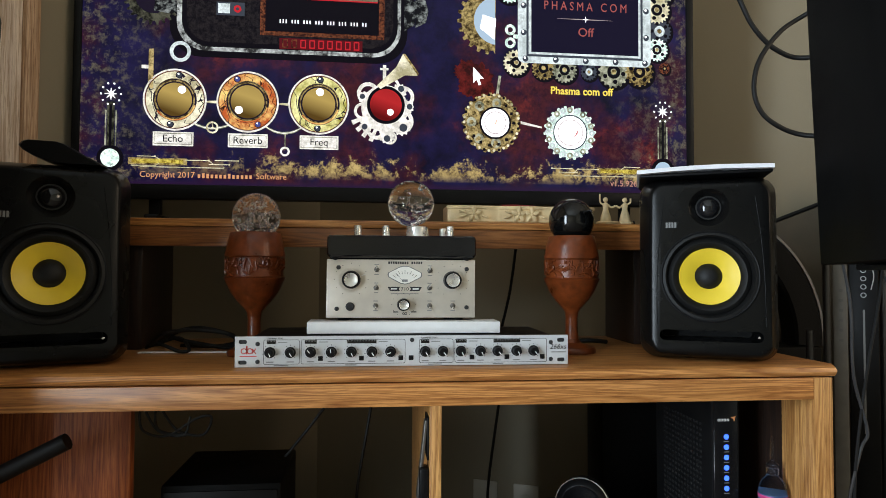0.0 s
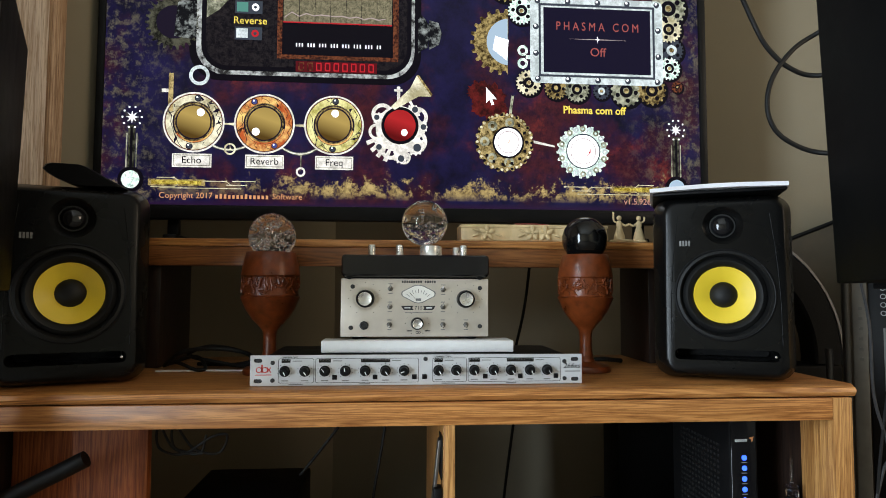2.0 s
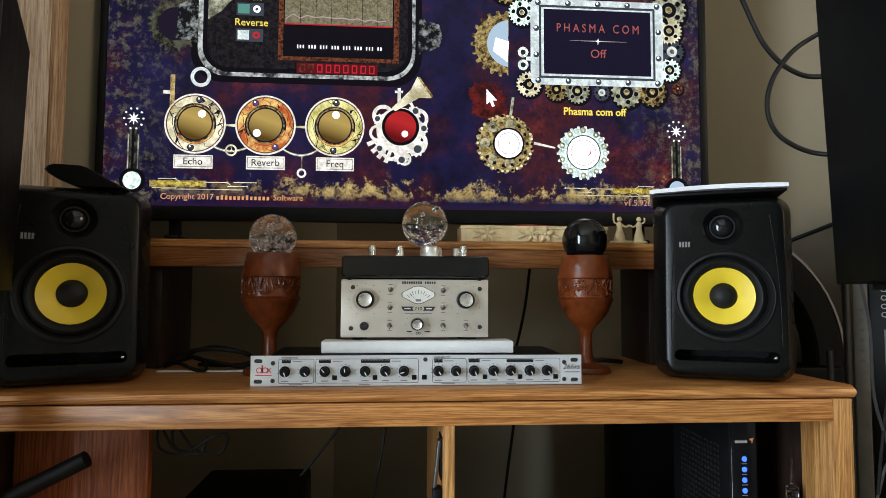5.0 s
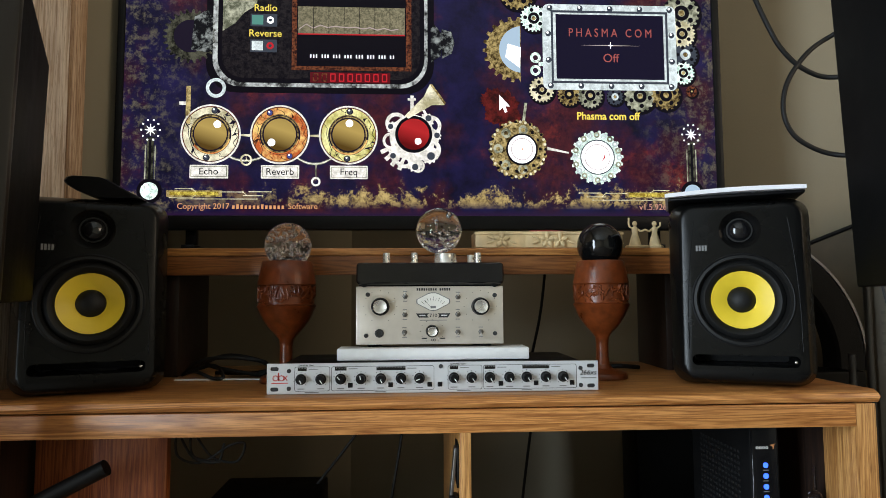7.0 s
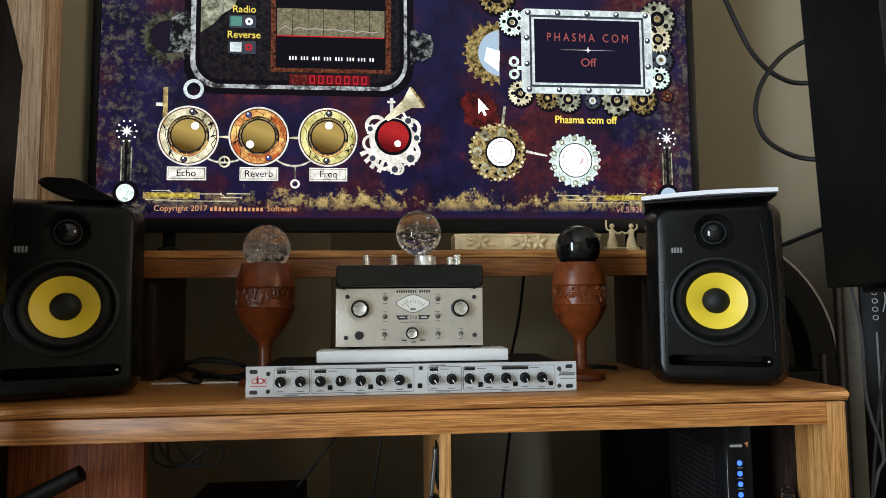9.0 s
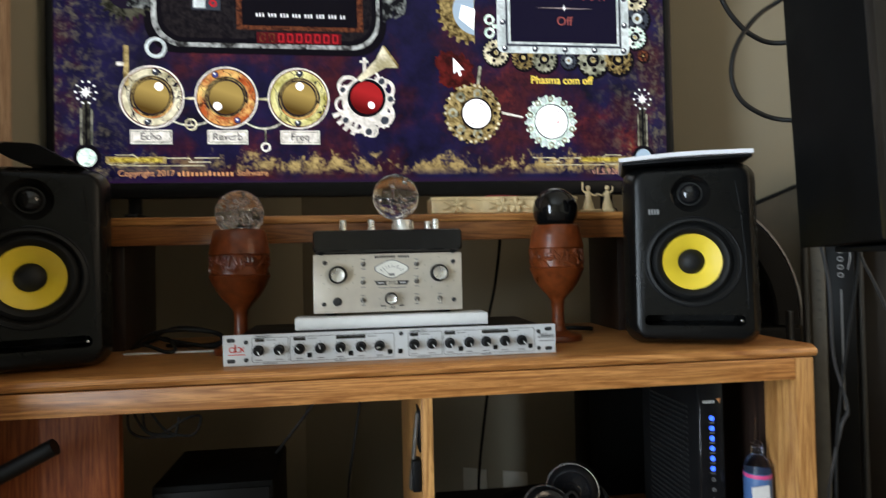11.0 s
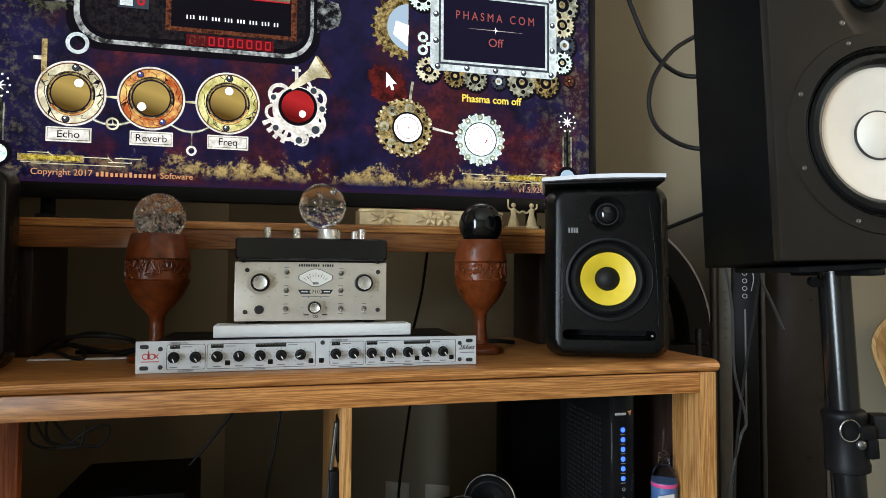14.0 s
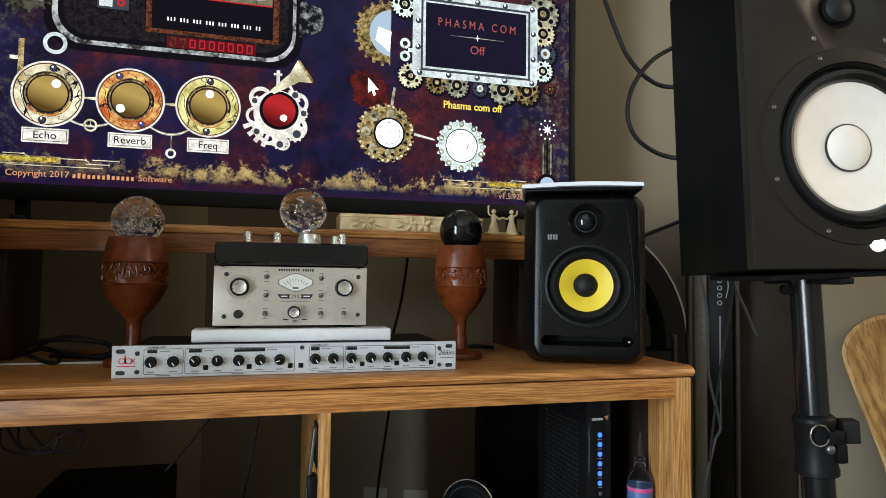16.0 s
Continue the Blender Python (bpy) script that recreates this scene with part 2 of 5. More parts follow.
def tube(points, r, seg=8, steps=6):
    """A round cable through the points, smoothed."""
    p = [Vector(q) for q in points]
    p = [2 * p[0] - p[1]] + p + [2 * p[-1] - p[-2]]
    line = []
    for i in range(1, len(p) - 2):
        for k in range(steps):
            t = k / steps
            a, b, c, d = p[i - 1], p[i], p[i + 1], p[i + 2]
            line.append(0.5 * (2 * b + (c - a) * t + (2 * a - 5 * b + 4 * c - d) * t * t + (3 * b - a - 3 * c + d) * t ** 3))
    line.append(p[-2])
    rings = []
    side = None
    for i, q in enumerate(line):
        way = (line[min(i + 1, len(line) - 1)] - line[max(i - 1, 0)]).normalized()
        if side is None:
            side = way.orthogonal().normalized()
        side = (side - way * side.dot(way)).normalized()
        up = way.cross(side)
        rings.append([q + r * (math.cos(2 * math.pi * k / seg) * side + math.sin(2 * math.pi * k / seg) * up) for k in range(seg)])
    return loft(rings)


def flat(points, depth=0.0008, y=0.0):
    """A thin plate with the outline given in x and z, its face towards the viewer at y."""
    return loft([[(x, y, z) for x, z in points], [(x, y + depth, z) for x, z in points]])


def circle(cx, cz, r, n=40):
    return [(cx + r * math.cos(2 * math.pi * i / n), cz + r * math.sin(2 * math.pi * i / n)) for i in range(n)]


def gear(cx, cz, r, teeth, depth=0.12):
    out = []
    for i in range(teeth):
        for f, k in ((0.0, 1), (0.28, 1), (0.42, 1 - depth), (0.86, 1 - depth)):
            a = 2 * math.pi * (i + f) / teeth
            out.append((cx + r * k * math.cos(a), cz + r * k * math.sin(a)))
    return out


def rrp(x0, x1, z0, z1, r, n=7):
    """A rounded rectangle's outline in x and z."""
    return [(x, z) for x, _, z in rrect((x1 - x0) / 2, z0, z1, 0, r, n, (x0 + x1) / 2)]


def rect(x0, x1, z0, z1):
    return [(x0, z0), (x1, z0), (x1, z1), (x0, z1)]


def ring_plate(cx, cz, r0, r1, y=0.0, depth=0.0008, n=40):
    rows = []
    for r, d in ((r0, 0), (r1, 0), (r1, depth), (r0, depth)):
        rows.append([(x, y + d, z) for x, z in circle(cx, cz, r, n)])
    return loft(rows, close=True)


def words(text, x, z, size, y=0.0, align="LEFT", depth=0.0003, bold=0.0):
    """Lettering that stands upright and faces the viewer, as a mesh."""
    cu = bpy.data.curves.new("lettering", "FONT")
    cu.body, cu.size, cu.align_x, cu.extrude, cu.resolution_u, cu.offset = text, size, align, depth, 3, bold
    ob = bpy.data.objects.new("lettering", cu)
    scene.collection.objects.link(ob)
    me = bpy.data.meshes.new_from_object(ob.evaluated_get(bpy.context.evaluated_depsgraph_get()))
    bm = bmesh.new()
    bm.from_mesh(me)
    bpy.data.meshes.remove(me)
    bpy.data.objects.remove(ob)
    bpy.data.curves.remove(cu)
    return moved(bm, pose(x, y, z, 90, 0, 0))


def fitted(text, x0, x1, z0, size, bold=0.0, depth=0.0003):
    """Lettering stretched to run from x0 to x1, its strokes thickened by bold."""
    bm = words(text, 0, 0, size, 0, "LEFT", depth, bold)
    a, b = min(v.co.x for v in bm.verts), max(v.co.x for v in bm.verts)
    return moved(bm, Matrix.Translation((x0, 0, z0)) @ Matrix.Diagonal(((x1 - x0) / (b - a), 1, 1, 1)) @ Matrix.Translation((-a, 0, 0)))


# ---- the room ----
def shell(name, bm, material, label):
    ob = piece(name, bm, material, label, name.split("_")[0], "structure")
    ob.matrix_world = ROOM
    return ob


W, L, TALL, TH = 3.0, 4.3, 2.5, 0.12
shell("floor", box(-TH, W + TH, -L - TH, TH, -0.1, 0), CARPET, "brown carpeted floor of the room")
shell("ceiling", box(-TH, W + TH, -L - TH, TH, TALL, TALL + 0.1), CEIL, "plain off-white painted ceiling")
shell("wall_north", box(0, W, 0, TH, 0, TALL), WALL, "beige painted wall behind the television stand")
shell("wall_east", join(box(W, W + TH, -L, -1.75, 0, TALL), box(W, W + TH, -0.45, 0, 0, TALL), box(W, W + TH, -1.75, -0.45, 0, 1.1), box(W, W + TH, -1.75, -0.45, 2.0, TALL)), WALL, "beige painted wall with a window opening")
shell("wall_south", box(0, W, -L - TH, -L, 0, TALL), WALL, "plain beige painted wall")
shell("wall_west", join(box(-TH, 0, -L, -3.75, 0, TALL), box(-TH, 0, -2.45, 0, 0, TALL), box(-TH, 0, -3.75, -2.45, 0, 0.06), box(-TH, 0, -3.75, -2.45, 1.84, TALL)), WALL, "beige painted wall with a window opening")
wf = thing("window_1", ROOM @ pose(0, -3.1, 0.95), "tall white framed glass door in the wall", "window", kind="structure")
for nm, b in (("window_frame", box(-0.1, -0.065, -0.65, -0.60, -0.889, 0.889)), ("window_frame", box(-0.1, -0.065, 0.60, 0.65, -0.889, 0.889)),
              ("window_frame", box(-0.1, -0.065, -0.60, 0.60, 0.84, 0.889)), ("window_sill", box(-0.1, 0.02, -0.65, 0.65, -0.889, -0.855))):
    part(nm, b, STYRO, wf)

we = thing("window_2", ROOM @ pose(W, -1.1, 1.55), "white framed window with warm light in the wall", "window", kind="structure")
for nm, b in (("window_frame", box(0.065, 0.1, -0.65, -0.61, -0.449, 0.449)), ("window_frame", box(0.065, 0.1, 0.61, 0.65, -0.449, 0.449)),
              ("window_frame", box(0.065, 0.1, -0.61, 0.61, 0.41, 0.449)), ("window_sill", box(-0.02, 0.1, -0.65, 0.65, -0.449, -0.42))):
    part(nm, b, STYRO, we)

# ---- television stand ----
TOP = 0.60
stand = thing("television_stand", pose(0, 0, 0), "oak television stand with raised shelf and open bays", "tv stand")
prof = [(-0.026, 0.582), (-0.034, 0.584), (-0.038, 0.590), (-0.036, 0.596), (-0.030, 0.5992), (-0.02, 0.6), (0.4, 0.6), (0.4, 0.582)]
b = loft([[(x, y, z) for y, z in prof] for x in (-0.66, 0.648)])
bmesh.ops.bevel(b, geom=[e for e in b.edges if abs(e.verts[0].co.x - e.verts[1].co.x) < 1e-6 and e.verts[0].co.x > 0.6], offset=0.005, segments=2, affect="EDGES")
part("tabletop", b, OAK_X, stand, "oak top with a rounded front lip")
part("apron", box(-0.66, 0.6085, -0.034, -0.014, 0.549, 0.5815, 0.0012), OAK_X, stand)
part("leg", box(0.609, 0.638, -0.035, 0.045, 0, 0.5818, 0.0015), OAK_Z, stand)
part("side_panel", box(0.617, 0.635, 0.0455, 0.39, 0, 0.5815, 0.001), SHADED_WOOD, stand)
part("leg", box(-0.66, -0.632, -0.033, 0.045, 0, 0.55, 0.0015), OAK_Z, stand)
part("side_panel", box(-0.655, -0.637, 0.0455, 0.36, 0, 0.5815, 0.001), SHADED_WOOD, stand)
part("divider", box(0.033, 0.049, -0.033, 0.385, 0.03, 0.55, 0.001), OAK_Z, stand, "upright oak divider between the bays")
part("bottom_shelf", box(-0.631, 0.607, -0.03, 0.385, 0.212, 0.23, 0.001), OAK_X, stand)
part("raised_shelf", box(-0.468, 0.468, 0.198, 0.40, 0.812, 0.826, 0.003), OAK_X, stand)
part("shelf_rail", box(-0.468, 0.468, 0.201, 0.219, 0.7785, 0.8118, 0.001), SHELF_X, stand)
part("shelf_support", box(-0.468, -0.444, 0.22, 0.39, 0.6005, 0.8115, 0.001), SHADED_WOOD, stand)
part("shelf_support", box(0.444, 0.468, 0.24, 0.39, 0.6005, 0.8115, 0.001), SHADED_WOOD, stand)



def carve(bm, cutters):
    """Cuts the given solids out of a solid."""
    def temp(b):
        me = bpy.data.meshes.new("tmp")
        bmesh.ops.recalc_face_normals(b, faces=b.faces)
        b.to_mesh(me)
        b.free()
        return new("tmp", me)
    ob, cut = temp(bm), []
    for c in cutters:
        k = temp(c)
        cut.append(k)
        mod = ob.modifiers.new("cut", "BOOLEAN")
        mod.operation, mod.solver, mod.object = "DIFFERENCE", "EXACT", k
    bpy.context.view_layer.update()
    me = bpy.data.meshes.new_from_object(ob.evaluated_get(bpy.context.evaluated_depsgraph_get()))
    out = bmesh.new()
    out.from_mesh(me)
    for o in [ob] + cut:
        bpy.data.objects.remove(o)
    bpy.data.meshes.remove(me)
    return out


def at(bm, x=0.0, y=0.0, z=0.0):
    return moved(bm, Matrix.Translation((x, y, z)))


# ---- television ----
def screen_picture():
    """The dark blue and rust-red picture with a torn golden band along its foot."""
    m, n, l, b = base("screen_picture", 0.22)
    b.inputs["Specular IOR Level"].default_value = 0.12
    b.inputs["Base Color"].default_value = (0.006, 0.006, 0.008, 1)
    b.inputs["Emission Strength"].default_value = 1.0
    co, sep = n.new("ShaderNodeTexCoord"), n.new("ShaderNodeSeparateXYZ")
    l.new(co.outputs["Object"], sep.inputs[0])

    def noise_tex(scale, detail, rough=0.6):
        t = n.new("ShaderNodeTexNoise")
        t.inputs["Scale"].default_value, t.inputs["Detail"].default_value, t.inputs["Roughness"].default_value = scale, detail, rough
        l.new(co.outputs["Object"], t.inputs["Vector"])
        return t

    def calc(op, a, c):
        k = n.new("ShaderNodeMath")
        k.operation, k.use_clamp = op, op != "ABSOLUTE"
        for i, v in enumerate((a, c)):
            if isinstance(v, (int, float)):
                k.inputs[i].default_value = v
            else:
                l.new(v, k.inputs[i])
        return k.outputs[0]

    def span(v, a, c):
        k = n.new("ShaderNodeMapRange")
        for name, val in (("From Min", a), ("From Max", c)):
            k.inputs[name].default_value = val
        l.new(v, k.inputs["Value"])
        return k.outputs["Result"]

    def mix(f, a, c):
        k = n.new("ShaderNodeMixRGB")
        l.new(f, k.inputs["Fac"])
        for i, v in ((1, a), (2, c)):
            if isinstance(v, tuple):
                k.inputs[i].default_value = (*v, 1)
            else:
                l.new(v, k.inputs[i])
        return k.outputs[0]

    big, mid, fine = noise_tex(5.5, 6), noise_tex(16, 8, 0.7), noise_tex(55, 8, 0.75)
    c = mix(span(mid.outputs["Fac"], 0.35, 0.65), (0.0035, 0.0025, 0.012), (0.013, 0.0098, 0.06))
    c = mix(span(big.outputs["Fac"], 0.47, 0.6), c, mix(span(fine.outputs["Fac"], 0.4, 0.6), (0.026, 0.005, 0.012), (0.075, 0.012, 0.017)))
    c = mix(calc("MULTIPLY", span(mid.outputs["Fac"], 0.53, 0.66), span(big.outputs["Fac"], 0.5, 0.6)), c, (0.19, 0.025, 0.02))
    side = n.new("ShaderNodeMath")
    side.operation = "ABSOLUTE"
    l.new(sep.outputs["X"], side.inputs[0])
    edge = calc("MULTIPLY", span(side.outputs[0], 0.38, 0.54), span(fine.outputs["Fac"], 0.5, 0.62))
    c = mix(edge, c, (0.13, 0.115, 0.08))
    low = span(sep.outputs["Z"], 0.965, 0.893)
    tear = calc("ADD", calc("MULTIPLY", mid.outputs["Fac"], 0.55), calc("MULTIPLY", fine.outputs["Fac"], 0.55))
    band = calc("MULTIPLY", span(calc("ADD", tear, calc("MULTIPLY", low, 0.22)), 0.74, 0.80), span(sep.outputs["Z"], 0.942, 0.918))
    band = calc("MULTIPLY", band, span(sep.outputs["Z"], 0.878, 0.893))
    band = calc("MULTIPLY", band, calc("ADD", span(sep.outputs["X"], -0.3, -0.12), 0.3))
    c = mix(band, c, mix(span(fine.outputs["Fac"], 0.42, 0.6), (0.15, 0.1, 0.04), (0.58, 0.43, 0.17)))
    c = mix(span(sep.outputs["Z"], 0.876, 0.868), c, (0.02, 0.007, 0.035))
    l.new(c, b.inputs["Emission Color"])
    return m


tv = thing("television", Matrix.Translation((0, 0.28, 0.867 - 0.841 * 1.07)) @ Matrix.Diagonal((1.053, 1, 1.07, 1)), "large black flat television with a lit dial picture, on the shelf", "television")
SX0, SX1, SZ0, SZ1 = -0.549, 0.543, 0.866, 1.468
part("body", box(-0.545, 0.54, 0.012, 0.05, 0.86, 1.46, 0.006), BLACK, tv)
part("bezel", join(box(-0.562, SX0, -0.004, 0.02, 0.841, 1.48, 0.002), box(SX1, 0.557, -0.004, 0.02, 0.841, 1.48, 0.002),
                   box(SX0, SX1, -0.004, 0.02, 0.841, SZ0, 0.002), box(SX0, SX1, -0.004, 0.02, SZ1, 1.48, 0.002)), BLACK, tv)
screen = part("screen", box(SX0, SX1, 0.0, 0.01, SZ0, SZ1), screen_picture(), tv, "lit screen with dials and gears")
for x in (-0.43, 0.43):
    part("foot", join(box(x - 0.012, x + 0.012, 0.0, 0.1, 0.8033, 0.815, 0.003), box(x - 0.01, x + 0.01, 0.02, 0.035, 0.815, 0.842, 0.002)), BLACK, tv)

G = {k: glow("lit_" + k, *v) for k, v in dict(
    gold=((0.16, 0.11, 0.035), 1.0, (0.68, 0.53, 0.23), 70), amber=((0.5, 0.1, 0.025), 1.15, (0.95, 0.66, 0.22), 24),
    lime=((0.42, 0.38, 0.08), 1.15, (0.92, 0.88, 0.42), 24), ivory=((0.42, 0.38, 0.22), 1.15, (0.95, 0.9, 0.68), 24),
    knob=((0.1, 0.055, 0.01), 1.0, (0.5, 0.35, 0.1), 12, (0, 1), True), red=((0.12, 0.004, 0.005), 1.0, (0.5, 0.022, 0.025), 12, (0, 1), True),
    steel=((0.4, 0.46, 0.47), 1.35, (0.66, 0.74, 0.76), 45), wornsteel=((0.03, 0.03, 0.03), 1.0, (0.62, 0.66, 0.66), 40), scrap=((0.006, 0.006, 0.008), 1.0, (0.4, 0.44, 0.43), 55, (0.47, 0.66)), pale=((0.45, 0.6, 0.55), 1.45, (0.85, 1.0, 0.92), 70),
    bone=((0.66, 0.64, 0.58), 1.15, (1.0, 0.97, 0.92), 60), dimgear=((0.008, 0.008, 0.006), 1.0, (0.1, 0.1, 0.07), 60), brass=((0.05, 0.03, 0.008), 1.05, (0.5, 0.38, 0.15), 90),
    olive=((0.12, 0.13, 0.085), 1.0, (0.55, 0.56, 0.42), 60), stain=((0.03, 0.006, 0.006), 1.0, (0.16, 0.016, 0.014), 30), grille=((0.004, 0.003, 0.006), 1.0, (0.022, 0.018, 0.02), 160),
    graph=((0.14, 0.13, 0.08), 1.0, (0.3, 0.27, 0.17), 220), sulphur=((0.3, 0.2, 0.02), 1.0, (0.85, 0.7, 0.12), 150), rust=((0.03, 0.008, 0.007), 1.0, (0.22, 0.07, 0.03), 200)).items()}
G.update({k: glow("lit_" + k, c, s) for k, c, s in (
    ("white", (0.95, 0.97, 1.0), 1.8), ("dark", (0.012, 0.008, 0.02), 1.0), ("navy", (0.008, 0.006, 0.022), 1.0), ("yellow", (0.95, 0.74, 0.12), 1.1),
    ("orange", (0.75, 0.36, 0.16), 1.0), ("crimson", (0.55, 0.02, 0.03), 1.0), ("dimred", (0.1, 0.006, 0.01), 1.0), ("sky", (0.45, 0.6, 0.75), 1.0),
    ("blackish", (0.004, 0.003, 0.006), 1.0), ("salmon", (0.4, 0.1, 0.09), 1.0), ("slate", (0.05, 0.06, 0.08), 1.0), ("teal", (0.1, 0.3, 0.25), 1.0),
    ("blue", (0.06, 0.08, 0.3), 1.0), ("lilac", (0.5, 0.4, 0.4), 1.0), ("peach", (0.6, 0.3, 0.22), 1.0))})
LAYER = [0]


def show(name, bm, key, parent=screen, level=1, label=""):
    """A lit mark of the picture, a hair in front of the glass; level keeps overlapping marks apart."""
    LAYER[0] = (LAYER[0] + 1) % 7
    return part(name, at(bm, 0, -0.0010 * level - 0.00008 * LAYER[0], 0), G[key], parent, label, smooth=False)


def dial(cx, cz, r, face, knob, ang, parent=screen):
    d = show("dial", flat(circle(cx, cz, r)), face, level=2)
    show("rim", ring_plate(cx, cz, r * 0.96, r * 1.02), "bone", d, 3)
    show("rim_shadow", ring_plate(cx, cz, r * 0.93, r * 0.962), "rust", d, 3)
    show("shade_ring", flat(circle(cx, cz, r * 0.70)), "dark", d, 3)
    show("ring", ring_plate(cx, cz, r * 0.60, r * 0.645), "brass", d, 4)
    show("cap", flat(circle(cx, cz, r * 0.55)), knob, d, 4)
    a = radians(ang)
    show("dot", flat(circle(cx + 0.4 * r * math.cos(a), cz + 0.4 * r * math.sin(a), r * 0.13, 20)), "white", d, 5)
    for k in range(2):
        q = radians(70 + 180 * k + ang * 0.2)
        sx, sz = cx + 0.82 * r * math.cos(q), cz + 0.82 * r * math.sin(q)
        show("stud_shadow", flat(circle(sx, sz, r * 0.115, 16)), "rust" if face == "amber" else "dark", d, 3.5)
        show("stud", flat(circle(sx, sz, r * 0.085, 14)), "slate" if face != "amber" else "blue", d, 4)
        show("stud_shine", flat(circle(sx - 0.02 * r, sz + 0.03 * r, r * 0.03, 10)), "white", d, 5)
    for a0, a1, r0, r1, key in ((215, 345, 0.62, 0.69, "amber"), (200, 330, 0.70, 0.735, face), (20, 160, 0.655, 0.69, "brass")):
        span = [radians(a0 + (a1 - a0) * k / 16) for k in range(17)]
        show("crescent", flat([(cx + r * r1 * math.cos(t), cz + r * r1 * math.sin(t)) for t in span] + [(cx + r * (r0 + 0.02) * math.cos(t), cz + r * (r0 + 0.02) * math.sin(t)) for t in reversed(span)]), key, d, 4)
    jag = [(cx + r * x, cz + r * z) for x, z in ((0.66, 0.55), (0.78, 0.36), (0.72, 0.22), (0.86, 0.2), (0.8, 0.02), (0.9, -0.1), (0.76, -0.3), (0.82, -0.42))]
    show("split", flat(jag + [(x + 0.0013, z) for x, z in reversed(jag)]), "blackish" if face != "amber" else "rust", d, 4)
    back = [(cx - r * x, cz + r * z) for x, z in ((0.86, 0.4), (0.74, 0.22), (0.76, 0.0), (0.7, -0.2), (0.6, -0.5), (0.62, -0.74))]
    show("split", flat(back + [(x + 0.001, z) for x, z in reversed(back)]), "dark", d, 4)
    rnd = random.Random(int(cx * 1000))
    for k in range(11):
        q = rnd.uniform(0, 6.28)
        pts = []
        for s in range(5):
            rr = r * (0.70 + 0.06 * s)
            pts.append((cx + rr * math.cos(q), cz + rr * math.sin(q)))
            q += rnd.uniform(-0.12, 0.2)
        line = [(x, z) for x, z in pts] + [(x + 0.0010, z + 0.0004) for x, z in reversed(pts)]
        show("crack", flat(line), "dark" if face != "amber" else "rust", d, 3)
    return d


for x, face, ang in ((-0.392, "ivory", 55), (-0.2685, "amber", 225), (-0.145, "lime", 85)):
    dial(x, 1.0115, 0.0525, face, "knob", ang)
for x0, x1 in ((-0.34, -0.321), (-0.216, -0.197)):
    show("link_bar", flat([(x0, 1.009), (x1, 1.0075), (x1, 1.0125), (x0, 1.0115)]), "ivory")
for x0, x1, z, sag in ((-0.362, -0.296, 0.971, 0.009), (-0.24, -0.172, 0.9695, 0.0125)):
    arc = [(x0 + (x1 - x0) * k / 14, z - sag * (1 - (2 * k / 14 - 1) ** 2)) for k in range(15)]
    show("chain", flat(arc + [(x, q + 0.0042) for x, q in reversed(arc)]), "olive")
    show("chain_shine", flat([(x, q + 0.0012) for x, q in arc] + [(x, q + 0.0026) for x, q in reversed(arc)]), "bone", level=2)
show("small_wheel", ring_plate(-0.3285, 0.9655, 0.0075, 0.0105, n=24), "ivory", level=2)
for a in (90, 210, 330):
    show("wheel_spoke", flat([(-0.3285, 0.9645), (-0.3285 + 0.009 * math.cos(radians(a)), 0.9655 + 0.009 * math.sin(radians(a))), (-0.327, 0.9668)]), "ivory", level=3)
show("pendant", ring_plate(-0.2035, 0.927, 0.005, 0.0085, n=20), "bone", level=2)
show("pendant_chain", flat(rect(-0.2045, -0.2025, 0.936, 0.958)), "olive")
for x, t in ((-0.394, "Echo"), (-0.2675, "Reverb"), (-0.144, "Freq")):
    p = show("name_plate", flat(rect(x - 0.034, x + 0.034, 0.932, 0.956)), "bone", level=2)
    show("plate_line", join(flat(rect(x - 0.031, x + 0.031, 0.9345, 0.9355)), flat(rect(x - 0.031, x + 0.031, 0.9525, 0.9535)),
                            flat(rect(x - 0.032, x - 0.031, 0.9345, 0.9535)), flat(rect(x + 0.031, x + 0.032, 0.9345, 0.9535))), "olive", p, 3)
    show("lettering", words(t, x, 0.9385, 0.0175, align="CENTER"), "blackish", p, 4)

# the red dial with its horn and pipes
rd = show("horn_dial", flat(circle(-0.028, 1.008, 0.042)), "bone", level=2)
for dx, dz, r in ((0.026, 0.032, 0.014), (0.03, -0.03, 0.018), (0.004, -0.048, 0.015), (-0.032, -0.03, 0.013), (0.04, 0.004, 0.013), (-0.036, 0.018, 0.012)):
    show("boss", flat(gear(-0.028 + dx, 1.008 + dz, r, 12, 0.14)), "bone", rd, 1)
    show("boss_centre", flat(circle(-0.028 + dx * 1.12, 1.008 + dz * 1.12, r * 0.4, 16)), "slate", rd, 3)
for k in range(4):
    a = radians(205 + 14 * k)
    c, s = math.cos(a), math.sin(a)
    show("pipe", flat([(-0.028 + 0.04 * c - 0.003 * s, 1.008 + 0.04 * s + 0.003 * c), (-0.028 + 0.064 * c - 0.004 * s, 1.008 + 0.064 * s + 0.004 * c),
                       (-0.028 + 0.064 * c + 0.004 * s, 1.008 + 0.064 * s - 0.004 * c), (-0.028 + 0.04 * c + 0.003 * s, 1.008 + 0.04 * s - 0.003 * c)]), "bone", rd, 2)
for dx, dz, r in ((-0.03, 0.026, 0.02), (0.034, 0.022, 0.019), (0.03, -0.022, 0.022), (-0.014, -0.036, 0.02), (0.012, 0.042, 0.014), (-0.04, -0.006, 0.015), (0.01, -0.052, 0.012)):
    show("coil", ring_plate(-0.028 + dx, 1.008 + dz, r * 0.66, r, n=30), "bone", rd, 2.5)
